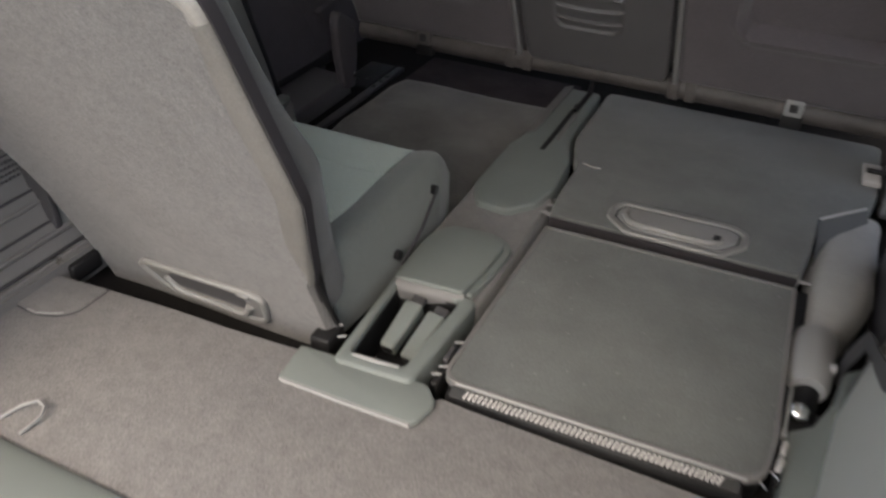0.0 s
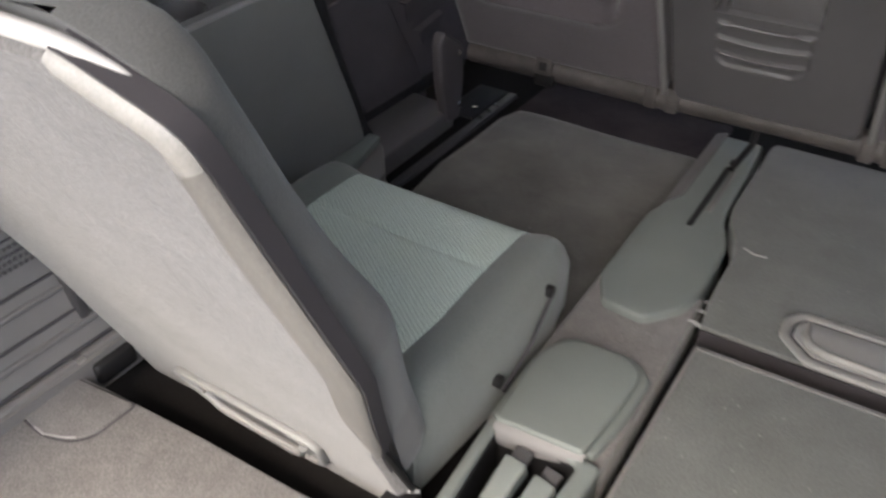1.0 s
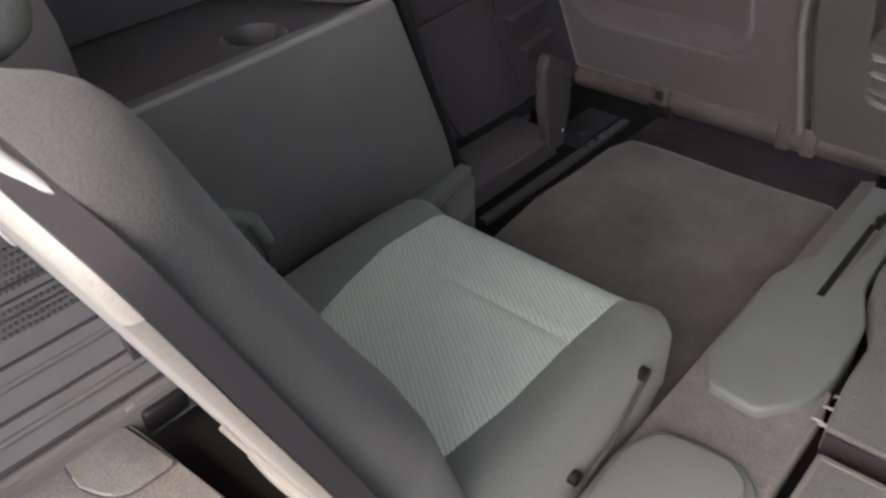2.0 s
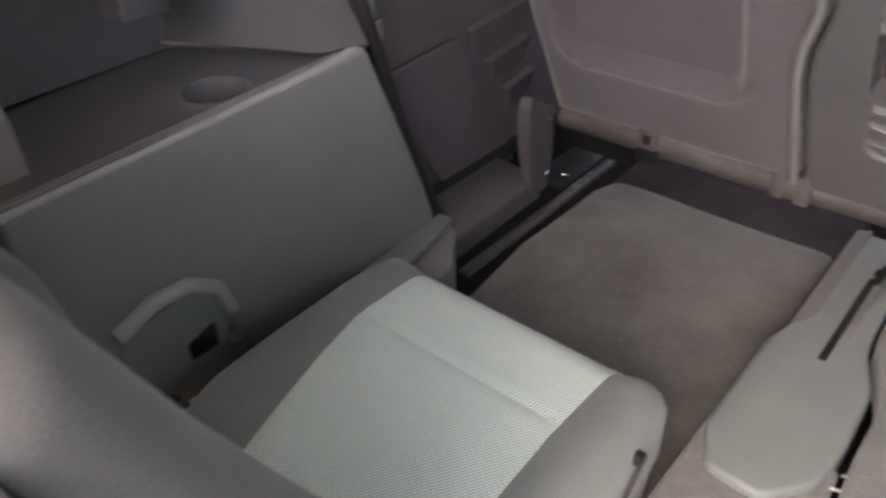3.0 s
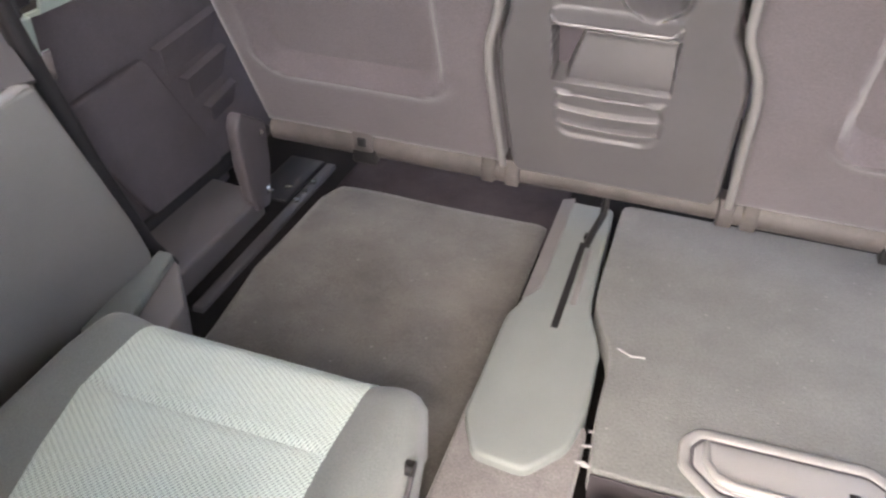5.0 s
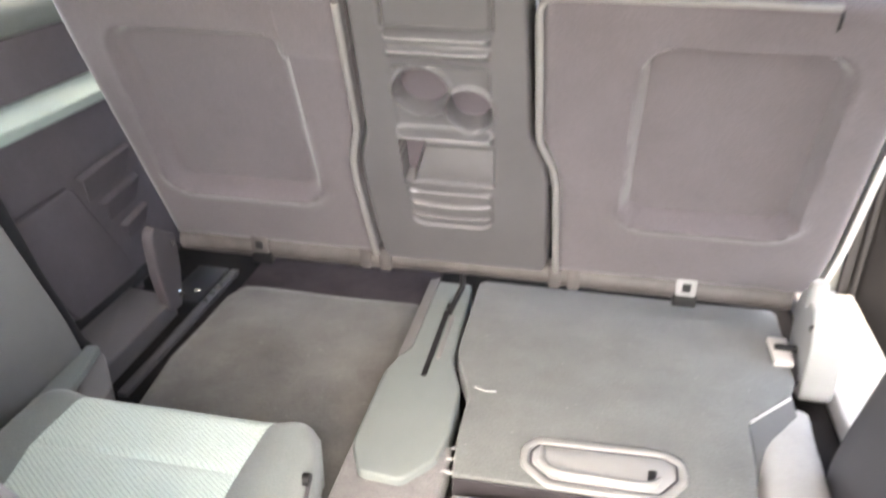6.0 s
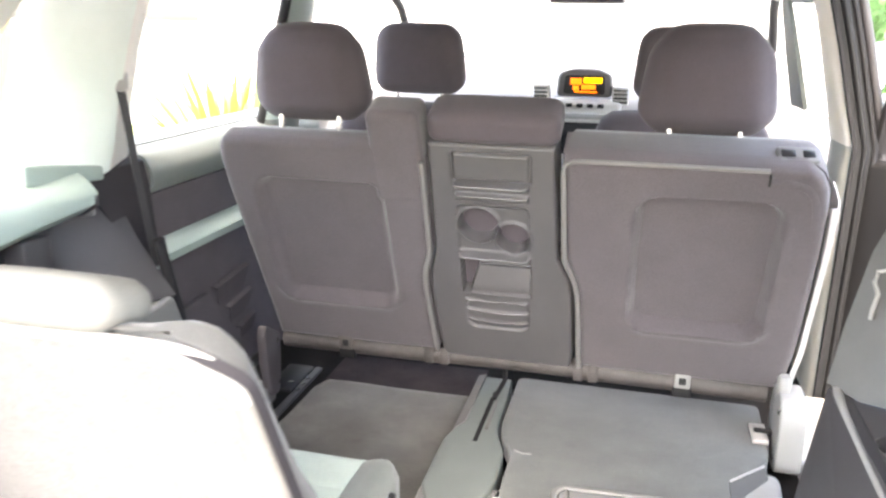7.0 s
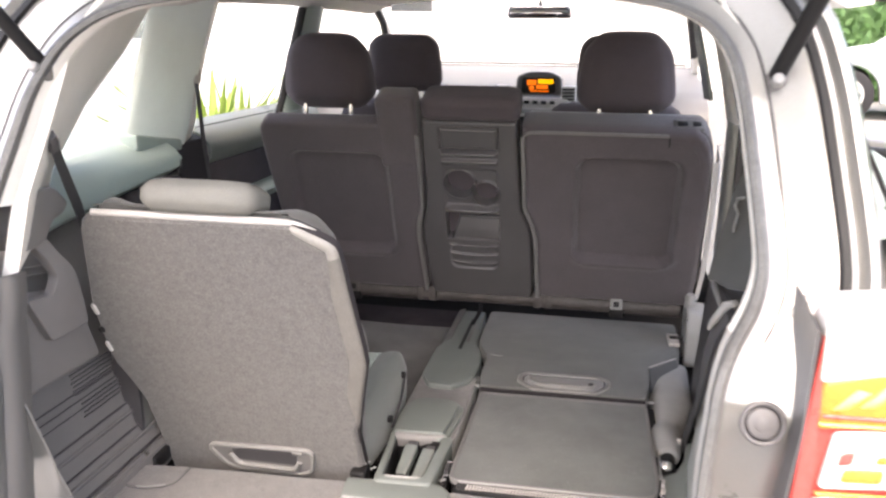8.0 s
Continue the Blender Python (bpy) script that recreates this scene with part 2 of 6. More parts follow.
def slab(outline, z0, z1, bevel=0.003, segments=2, m=None):
    """An outline in x and y, extruded from z0 to z1, its rims rounded."""
    bm = bmesh.new()
    low = [bm.verts.new((x, y, z0)) for x, y in outline]
    high = [bm.verts.new((x, y, z1)) for x, y in outline]
    n = len(outline)
    bm.faces.new(low[::-1])
    bm.faces.new(high)
    for i in range(n):
        bm.faces.new((low[i], low[(i + 1) % n], high[(i + 1) % n], high[i]))
    bmesh.ops.recalc_face_normals(bm, faces=bm.faces)
    if bevel:
        rim = [e for e in bm.edges if len({v.co.z for v in e.verts}) == 1]
        bmesh.ops.bevel(bm, geom=rim, offset=bevel, segments=segments, profile=0.5, affect="EDGES", clamp_overlap=True)
    if m is not None:
        bm.transform(m)
    return bm


def ring(outer, inner, z0, z1, bevel=0.002, m=None):
    """A frame between two outlines with the same number of points."""
    bm = bmesh.new()
    n = len(outer)
    rows = [[bm.verts.new((x, y, z)) for x, y in o] for o, z in ((outer, z0), (outer, z1), (inner, z1), (inner, z0))]
    for k in range(4):
        a, b = rows[k], rows[(k + 1) % 4]
        for i in range(n):
            bm.faces.new((a[i], a[(i + 1) % n], b[(i + 1) % n], b[i]))
    bmesh.ops.recalc_face_normals(bm, faces=bm.faces)
    if bevel:
        rim = [e for e in bm.edges if abs(e.calc_face_angle(0)) > radians(60)]
        bmesh.ops.bevel(bm, geom=rim, offset=bevel, segments=2, profile=0.5, affect="EDGES", clamp_overlap=True)
    if m is not None:
        bm.transform(m)
    return bm


def offset(outline, d):
    """The outline, counter-clockwise, moved inwards by d."""
    out, n = [], len(outline)
    for i in range(n):
        a, b, c = Vector(outline[i - 1]), Vector(outline[i]), Vector(outline[(i + 1) % n])
        u, v = (b - a), (c - b)
        u = u.normalized() if u.length > 1e-7 else v.normalized()
        v = v.normalized() if v.length > 1e-7 else u
        w = Vector((-u.y - v.y, u.x + v.x))
        w = w.normalized() / max(0.5, math.cos(u.angle(v, 0) / 2))
        out.append((b.x + w.x * d, b.y + w.y * d))
    return out


def tube(points, radius, sides=10, flat=1.0, closed=False):
    """A tube along a line of points; radius may be one value for each point; flat squeezes it across."""
    bm = bmesh.new()
    pts = [Vector(p) for p in points]
    rings, n = [], len(pts)
    up = Vector((0, 0, 1))
    for i, p in enumerate(pts):
        a, b = (pts[i - 1], pts[(i + 1) % n]) if closed else (pts[max(0, i - 1)], pts[min(n - 1, i + 1)])
        d = (b - a).normalized()
        s = d.cross(up)
        if s.length < 1e-3:
            s = d.cross(Vector((0, 1, 0)))
        s.normalize()
        t = s.cross(d).normalized()
        r = radius[i] if isinstance(radius, (list, tuple)) else radius
        rings.append([bm.verts.new(p + s * r * math.cos(k * math.tau / sides) + t * r * flat * math.sin(k * math.tau / sides)) for k in range(sides)])
    for i in range(n if closed else n - 1):
        a, b = rings[i], rings[(i + 1) % n]
        for k in range(sides):
            bm.faces.new((a[k], a[(k + 1) % sides], b[(k + 1) % sides], b[k]))
    if not closed:
        bm.faces.new(rings[0][::-1])
        bm.faces.new(rings[-1])
    return bm


def sheet(rows, thick=0.004, bevel=0.0):
    """A panel through rows of points, with thickness against its normal."""
    bm = bmesh.new()
    vs = [[bm.verts.new(p) for p in row] for row in rows]
    for a, b in zip(vs, vs[1:]):
        for i in range(len(a) - 1):
            bm.faces.new((a[i], a[i + 1], b[i + 1], b[i]))
    bmesh.ops.recalc_face_normals(bm, faces=bm.faces)
    geom = bmesh.ops.extrude_face_region(bm, geom=list(bm.faces))
    normals = {}
    bm.normal_update()
    for v in [g for g in geom["geom"] if isinstance(g, bmesh.types.BMVert)]:
        normals[v] = v.normal.copy()
    for v, nrm in normals.items():
        v.co -= nrm * thick
    bmesh.ops.recalc_face_normals(bm, faces=bm.faces)
    return bevelled(bm, bevel) if bevel else bm


def pad(sx, sy, sz, r, puff=0.0, cuts=6):
    """A padded block about the origin, with round edges of radius r and faces that swell by puff."""
    bm = bmesh.new()
    bmesh.ops.create_cube(bm, size=2)
    bmesh.ops.subdivide_edges(bm, edges=list(bm.edges), cuts=cuts, use_grid_fill=True)
    h = Vector((sx / 2, sy / 2, sz / 2))
    r = min(r, *[c for c in h])
    for v in bm.verts:
        p = v.co.copy()
        swell = [math.cos(p[(i + 1) % 3] * 1.4) * math.cos(p[(i + 2) % 3] * 1.4) for i in range(3)]
        # crowd the cuts to the edges, so that the rounding is smooth
        q = Vector([math.copysign(abs(c) ** 0.6, c) * h[i] for i, c in enumerate(p)])
        core = Vector([max(-(h[i] - r), min(h[i] - r, q[i])) for i in range(3)])
        d = q - core
        if d.length > 1e-6:
            q = core + d.normalized() * r
        for i in range(3):
            q[i] += math.copysign(puff * max(0, swell[i]), p[i]) if abs(p[i]) > 0.99 else 0
        v.co = q
    return bm


def disc(x, y, z, r, h, sides=24, m=None, bevel=0.0):
    bm = bmesh.new()
    bmesh.ops.create_cone(bm, cap_ends=True, segments=sides, radius1=r, radius2=r, depth=h)
    bmesh.ops.translate(bm, verts=bm.verts, vec=(0, 0, h / 2))
    bevelled(bm, bevel)
    bm.transform((m if m is not None else Matrix()) @ Matrix.Translation((x, y, z)))
    return bm


def leaning(origin, up):
    """A frame whose x is the car's x, whose y runs up along up, and whose z faces the rear."""
    u = Vector(up).normalized()
    x = Vector((1, 0, 0))
    z = x.cross(u)
    return Matrix.Translation(origin) @ Matrix((x, u, z)).transposed().to_4x4()


SEAT_BACK = leaning((0, 0.393, 0), (0, -0.2, 0.55))
ROW_BACK = leaning((0, 1.30, 0.09), (0, -0.222, 0.53))


def sdr(x, y, x0, x1, y0, y1, r):
    """How far a point lies outside a rounded rectangle; inside it is negative."""
    dx, dy = abs(x - (x0 + x1) / 2) - (x1 - x0) / 2 + r, abs(y - (y0 + y1) / 2) - (y1 - y0) / 2 + r
    return math.hypot(max(dx, 0), max(dy, 0)) + min(max(dx, dy), 0) - r


def ease(v, a, b):
    f = max(0.0, min(1.0, (v - a) / (b - a)))
    return f * f * (3 - 2 * f)


def along(table):
    """A value that runs straight from row to row of (v, value)."""
    def at(v):
        if v <= table[0][0]:
            return table[0][1]
        for (a, p), (b, q) in zip(table, table[1:]):
            if v <= b:
                return p + (q - p) * (v - a) / (b - a)
        return table[-1][1]
    return at


def field(left, right, v0, v1, height, thick, nx=40, nv=48, edge=0.012, m=None, crowd=0.75):
    """A thick panel with relief: between the lines left(v) and right(v), from v0 to v1, its edge rounded, its face at height(x, v)."""
    bm = bmesh.new()
    us = [math.copysign(abs(c) ** crowd, c) for c in np.linspace(-1, 1, nx)]
    vs = [math.copysign(abs(c) ** crowd, c) for c in np.linspace(-1, 1, nv)]
    grid = []
    for b in vs:
        v = (v0 + v1) / 2 + b * (v1 - v0) / 2
        l, r = left(v), right(v)
        row = []
        for a in us:
            x = (l + r) / 2 + a * (r - l) / 2
            d = min(x - l, r - x, v - v0, v1 - v)
            drop = edge - math.sqrt(max(0, edge * edge - (edge - d) ** 2)) if d < edge else 0
            row.append(bm.verts.new((x, v, height(x, v) - drop)))
        grid.append(row)
    for p, q in zip(grid, grid[1:]):
        for i in range(nx - 1):
            bm.faces.new((p[i], p[i + 1], q[i + 1], q[i]))
    rim = grid[0] + [r[-1] for r in grid[1:]] + grid[-1][-2::-1] + [r[0] for r in grid[-2:0:-1]]
    low = [bm.verts.new((v.co.x, v.co.y, -thick)) for v in rim]
    n = len(rim)
    for i in range(n):
        bm.faces.new((rim[i], low[i], low[(i + 1) % n], rim[(i + 1) % n]))
    bm.faces.new(low)
    if m is not None:
        bm.transform(m)
    return bm


def flat_noise(x, v, amount, size=0.12):
    return amount * noise.noise(Vector((x / size, v / size, 3.7)))


# ---- setting: ground and shell of the car ----
CONCRETE = mat("pale_concrete", (0.27, 0.26, 0.245), 0.9, var=0.15, scale=0.7, grain=40, bump=0.3, depth=0.004, spec=0.2, grain_var=0.1)
bm = bmesh.new()
bmesh.ops.create_grid(bm, x_segments=8, y_segments=8, size=400)
setting("ground", bm, CONCRETE, "pale concrete drive around the car", "ground", m=Matrix.Translation((0, 0, -0.62)))

setting("floor", box(-0.80, 0.80, 0.02, 3.1, -0.16, -0.075), UNDER, "dark floor pan of the car", "floor")
# boot carpet behind the third row
setting("boot_carpet", slab(rounded([(-0.575, 0.055), (0.52, 0.055), (0.52, 0.36), (0.455, 0.351), (0.115, 0.354), (0.075, 0.356), (0.06, 0.346), (-0.088, 0.340), (-0.100, 0.356), (-0.15, 0.351), (-0.24, 0.345), (-0.37, 0.341), (-0.52, 0.331), (-0.575, 0.326)], 0.006), -0.045, -0.014, 0.006, 3),
        CARPET, "light grey fuzzy carpet over the boot floor", "carpet")
# load lip at the tailgate
setting("load_sill", sheet([[(x, 0.054, -0.05) for x in (-0.56, 0, 0.56)], [(x, 0.05, -0.008) for x in (-0.56, 0, 0.56)], [(x, 0.035, 0.0) for x in (-0.56, 0, 0.56)],
                            [(x, -0.07, 0.0) for x in (-0.56, 0, 0.56)], [(x, -0.11, -0.012) for x in (-0.56, 0, 0.56)], [(x, -0.125, -0.10) for x in (-0.56, 0, 0.56)]], 0.004),
        TRIM_GREEN, "smooth grey-green plastic load sill at the tailgate", "sill")
# footwell carpet before the third row
def mat_rise(x, v):
    return 0.003 * math.sin(x * 21) * math.sin(v * 9) + flat_noise(x, v, 0.004, 0.15) - 0.010 * ease(v, 1.36, 1.392) ** 2
setting("footwell_carpet", field(along([(0.3, -0.50), (0.95, -0.515), (1.10, -0.535), (1.33, -0.53), (1.37, -0.515), (1.392, -0.485)]), lambda v: -0.109 - 0.03 * ease(v, 1.365, 1.392) ** 2, 0.62, 1.392, mat_rise, 0.012, 36, 60, 0.006,
        Matrix.Translation((0, 0, -0.06))), MAT_CARPET, "brown-grey carpet in the footwell before the third row", "carpet")


PLUM_TRIM = mat("plum_grey_plastic", (0.070, 0.062, 0.067), 0.6, var=0.08, scale=8, grain=900, bump=0.25, depth=0.0006, spec=0.3, grain_var=0.06)
FOOT_DARK = mat("matt_charcoal_plastic", (0.036, 0.032, 0.035), 0.7, var=0.08, scale=8, grain=900, bump=0.25, depth=0.0006, spec=0.25, grain_var=0.06)
TAPER_GREEN = mat("dark_grey_green_panel", (0.040, 0.047, 0.042), 0.6, var=0.1, scale=9, grain=700, bump=0.2, depth=0.0006, spec=0.3)
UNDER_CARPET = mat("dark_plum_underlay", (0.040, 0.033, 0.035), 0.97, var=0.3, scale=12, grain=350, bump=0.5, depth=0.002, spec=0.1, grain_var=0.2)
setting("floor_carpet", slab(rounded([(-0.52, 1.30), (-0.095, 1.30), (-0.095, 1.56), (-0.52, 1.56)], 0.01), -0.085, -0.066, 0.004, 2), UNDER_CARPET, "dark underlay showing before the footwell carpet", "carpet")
SHOULDER = mat("brown_grey_plastic", (0.175, 0.163, 0.158), 0.5, var=0.07, scale=8, grain=900, bump=0.25, depth=0.0006, spec=0.4, grain_var=0.06)


def side_trim(s, name):
    """The trim of one side of the boot: s is -1 or 1."""
    t = tagged(new(name), "dark grey plastic side trim of the boot with a tray", "trim", kind="structure")
    turn = Matrix(((0, 0, s, 0), (1, 0, 0, 0), (0, 1, 0, 0), (0, 0, 0, 1)))
    shift = Matrix.Translation((-0.010, 0.012, -0.036)) if s > 0 else Matrix()
    # wheel housing face below the tray
    face = slab(rounded([(0.38, -0.08), (0.955, -0.08), (0.965, 0.03), (0.945, 0.10), (0.853, 0.345), (0.38, 0.333)], [0, 0.01, 0.02, 0.02, 0.012, 0]), 0.608, 0.64, 0.006, 3, turn)
    # Same plastic both sides: right painted darker for its shade, left lighter.
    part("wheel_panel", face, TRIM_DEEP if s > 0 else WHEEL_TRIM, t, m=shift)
    # tray
    def tray_rise(x, v):
        well = math.hypot(x - 0.676, v - 0.668) - 0.036
        return 0.331 + 0.012 * (v - 0.36) + 0.006 * (1 - ease(x, 0.615, 0.635)) - 0.034 * (1 - ease(well, -0.006, 0.002)) + 0.005 * math.exp(-((well - 0.002) / 0.003) ** 2)
    part("tray", field(lambda v: 0.612, along([(0.36, 0.85), (0.715, 0.85), (0.855, 0.63)]), 0.36, 0.855, tray_rise, -0.27, 120, 220, 0.003, Matrix.Diagonal((s, 1, 1, 1)), 1.0), TRIM_DARK, t, m=shift)
    part("tray_wall", sheet([[(s * 0.848, 0.36, 0.335), (s * 0.848, 0.60, 0.337), (s * 0.848, 0.72, 0.340)], [(s * 0.855, 0.36, 0.56), (s * 0.855, 0.60, 0.57), (s * 0.855, 0.70, 0.57)]], 0.006), TRIM_DARK, t)
    # Highlight on the end lip painted in, paler on the right side.
    part("end_lip", tube([(s * 0.618, 0.853, 0.3475), (s * 0.65, 0.824, 0.346), (s * 0.74, 0.772, 0.346), (s * 0.85, 0.708, 0.348)], 0.0055, 8), TRIM_LIGHT if s > 0 else MID_GREY, t, m=shift)
    # End walls coloured apart, left and right, for the light each side gets.
    part("tray_end", sheet([[(s * 0.612, 0.858, 0.345), (s * 0.65, 0.81, 0.34), (s * 0.85, 0.712, 0.345)], [(s * 0.655, 0.872, 0.385), (s * 0.69, 0.835, 0.40), (s * 0.86, 0.735, 0.42)],
                            [(s * 0.712, 0.885, 0.45), (s * 0.73, 0.86, 0.47), (s * 0.865, 0.75, 0.48)], [(s * 0.76, 0.90, 0.52), (s * 0.77, 0.87, 0.53), (s * 0.87, 0.76, 0.56)]] if s < 0 else
                           [[(0.612, 0.858, 0.345), (0.65, 0.81, 0.34), (0.85, 0.712, 0.345)], [(0.632, 0.885, 0.44), (0.68, 0.84, 0.44), (0.86, 0.735, 0.44)],
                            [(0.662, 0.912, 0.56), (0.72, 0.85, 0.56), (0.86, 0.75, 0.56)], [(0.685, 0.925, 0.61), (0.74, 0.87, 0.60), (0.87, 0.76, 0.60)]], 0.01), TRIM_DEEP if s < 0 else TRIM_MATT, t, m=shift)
    # Lip coloured lighter than the tray for the highlight along it.
    part("tray_lip", tube([(s * 0.613, 0.38, 0.331), (s * 0.613, 0.62, 0.336), (s * 0.615, 0.76, 0.340), (s * 0.618, 0.82, 0.342), (s * 0.622, 0.85, 0.343)], [0.005, 0.005, 0.006, 0.008, 0.008], 10), MID_GREY, t, "rounded tray lip with its highlight painted pale", m=shift)
    # padded ledge under the window
    prof = [(0.86, 0.655), (0.80, 0.637), (0.745, 0.617), (0.705, 0.590), (0.688, 0.570), (0.690, 0.550), (0.72, 0.53), (0.86, 0.515)]
    ys = [0.26, 0.34, 0.45, 0.60, 0.762]
    part("window_ledge", sheet([[(s * x, y, z - 0.10 * (0.70 - y) * (1 if y < 0.7 else 0.3)) for y in ys] for x, z in prof], 0.006), MINT, t, "smooth pale mint padded ledge")
    part("ledge_end", slab([(x, z) for x, z in prof], 0.0, 0.012, 0.003, 2, Matrix(((s, 0, 0, 0), (0, 0, 1, 0.752), (0, 1, 0, -0.004), (0, 0, 0, 1)))), TRIM_DEEP, t)
    part("end_socket", slab(rounded([(0.70, 0.530), (0.735, 0.524), (0.742, 0.588), (0.705, 0.572)], 0.008), 0.010, 0.016, 0.002, 2, Matrix(((s, 0, 0, 0), (0, 0, 1, 0.752), (0, 1, 0, -0.004), (0, 0, 0, 1)))), TRIM, t)
    part("ledge_bracket", slab(rounded([(0.60, 0.425), (0.66, 0.425), (0.664, 0.515), (0.60, 0.515)], 0.006), 0.715, 0.76, 0.005, 2, turn), TRIM_DEEP, t)
    # ridged lower trim beside the boot carpet
    steps = [(0.57, -0.05), (0.572, 0.002), (0.592, 0.006), (0.600, 0.02), (0.612, 0.048), (0.620, 0.056), (0.632, 0.098), (0.642, 0.106), (0.654, 0.160), (0.664, 0.170), (0.674, 0.24), (0.672, 0.36), (0.68, 0.42), (0.71, 0.46), (0.74, 0.50), (0.86, 0.56)]
    part("ridged_trim", sheet([[(s * x, y, z) for y in (0.0, 0.12, 0.24, 0.36, 0.44)] for x, z in steps], 0.006), TRIM, t)
    for x, z, r in ((0.594, 0.009, 0.0035), (0.615, 0.052, 0.003), (0.637, 0.102, 0.003), (0.651, 0.146, 0.002), (0.656, 0.163, 0.0022), (0.6645, 0.176, 0.0022)):
        part("groove", tube([(s * (x - 0.0006), 0.0, z), (s * (x - 0.0006), 0.44, z)], r * 0.75, 8), TRIM_DEEP, t)
    for x, z, r in ((0.584, 0.004, 0.006), (0.606, 0.034, 0.005), (0.628, 0.084, 0.0045)):
        part("rib", tube([(s * x, 0.0, z), (s * x, 0.44, z)], r, 8), TRIM, t)
    # perforated grille
    holes = bmesh.new()
    for i in range(11):
        for k in range(26):
            z = 0.130 + i * 0.0085
            x = 0.642 + (z - 0.106) * 0.19 if z < 0.16 else 0.664 + (z - 0.17) * 0.143
            b = bmesh.ops.create_cube(holes, size=1)["verts"]
            bmesh.ops.transform(holes, matrix=Matrix.Translation((s * (x - 0.0005), 0.245 + k * 0.0072 + 0.0036 * (i % 2), z)) @ Matrix.Diagonal((0.003, 0.0042, 0.0042, 1)), verts=b)
    tagged(part("speaker_grille", holes, TRIM_DARK, t, "fine perforated grille", smooth=False), kind="stuff")
    if s > 0:
        rows = []
        front = along([(-0.06, 0.600), (0.0, 0.600), (0.09, 0.600), (0.235, 0.535), (0.35, 0.470), (0.44, 0.425), (0.52, 0.405), (0.56, 0.395)])
        reach = along([(-0.06, 0.545), (0.0, 0.551), (0.09, 0.560), (0.235, 0.572), (0.35, 0.585), (0.44, 0.600), (0.52, 0.625), (0.56, 0.66)])
        for z in np.linspace(-0.06, 0.56, 24):
            yf, xf = front(z), reach(z)
            rows.append([(xf - 0.075 * (1 - f) ** 1.2 + (0.012 if f == 1 else 0), -0.04 + (yf + 0.04) * f, z) for f in np.linspace(0, 1, 15)])
        # Colour raised to stand for the daylight coming in at the tailgate.
        part("corner_trim", sheet([r[4:] for r in rows], 0.006), CORNER, t, "smooth grey-green corner trim")
        part("jamb_trim", sheet([[(x - 0.003, y, z) for x, y, z in r[:5]] for r in rows], 0.006), JAMB, t, "pale jamb trim")
        part("edge_gap", tube([(r[-1][0] + 0.004, r[-1][1] + 0.010, r[-1][2]) for r in rows[:19]], 0.006, 10), TRIM_DEEP, t)
    part("trim_fold", box(s * 0.605, s * 0.662, 0.366, 0.3795, -0.05, 0.33, 0.003), TRIM_DEEP, t)
    # grab recess low in the wheel panel
    if s < 0:
        # Arch coloured paler to make up for the little light reaching it.
        part("grab_arch", tube([(-0.604, 0.440, 0.150), (-0.604, 0.49, 0.168), (-0.604, 0.535, 0.164), (-0.604, 0.568, 0.140), (-0.604, 0.580, 0.10), (-0.604, 0.575, 0.055)], 0.010, 10), GREEN_PALE, t)
        part("grab_well", slab(rounded([(0.44, 0.04), (0.565, 0.045), (0.57, 0.12), (0.54, 0.155), (0.44, 0.14)], 0.02), 0.606, 0.609, 0.0, 1, turn), TRIM_GREEN, t)
        part("grab_slot", slab(rounded([(0.515, 0.06), (0.555, 0.06), (0.555, 0.095), (0.515, 0.085)], 0.004), 0.603, 0.607, 0.001, 1, turn), BLACK, t)
    # dark foot of the middle pillar
    part("pillar_foot", sheet([[(s * 0.772, 0.70, 0.60), (s * 0.765, 0.86, 0.60), (s * 0.775, 0.985, 0.60)], [(s * 0.745, 0.76, 0.592), (s * 0.738, 0.86, 0.592), (s * 0.745, 0.985, 0.59)],
                               [(s * 0.738, 0.815, 0.54), (s * 0.732, 0.88, 0.54), (s * 0.735, 0.985, 0.54)], [(s * 0.730, 0.875, 0.46), (s * 0.727, 0.915, 0.46), (s * 0.730, 0.985, 0.46)],
                               [(s * 0.715, 0.915, 0.38), (s * 0.715, 0.945, 0.38), (s * 0.722, 0.985, 0.38)]], 0.005), FOOT_DARK, t, "dark pillar foot")
    if s > 0:
        part("belt_hook", tube([(0.660, 0.868, 0.512), (0.646, 0.872, 0.508), (0.641, 0.868, 0.492), (0.648, 0.862, 0.474), (0.643, 0.860, 0.446), (0.642, 0.858, 0.432)], 0.0038, 8), MID_GREY, t)
        part("trim_foot", slab(rounded([(0.493, 0.362), (0.494, 0.500), (0.522, 0.522), (0.545, 0.585), (0.552, 0.645), (0.612, 0.700), (0.612, 0.362)], 0.006), -0.062, -0.012, 0.006, 3), TRIM_GREEN, t)
        return t
    part("pillar_cap", slab(rounded([(0.635, 0.602), (0.835, 0.578), (0.835, 0.606), (0.635, 0.640)], 0.008), 0.726, 0.775, 0.008, 3, turn), MINT, t, "pale mint cap at the foot of the pillar")
    # shoulder, strut and lower panel behind the third-row seat
    lean_out = turn @ Matrix(((1, 0, 0, 0), (0, 1, 0, 0), (0.22, 0, 1, -0.011), (0, 0, 0, 1)))
    part("trim_shoulder", slab(rounded([(0.034, 0.556), (0.058, 0.600), (0.110, 0.611), (0.200, 0.602), (0.246, 0.566), (0.222, 0.548), (0.180, 0.545), (0.148, 0.516), (0.092, 0.512), (0.048, 0.524)], 0.014, 4), 0.582, 0.70, 0.016, 4, lean_out), SHOULDER, t, "rounded brown-grey shoulder of the trim")
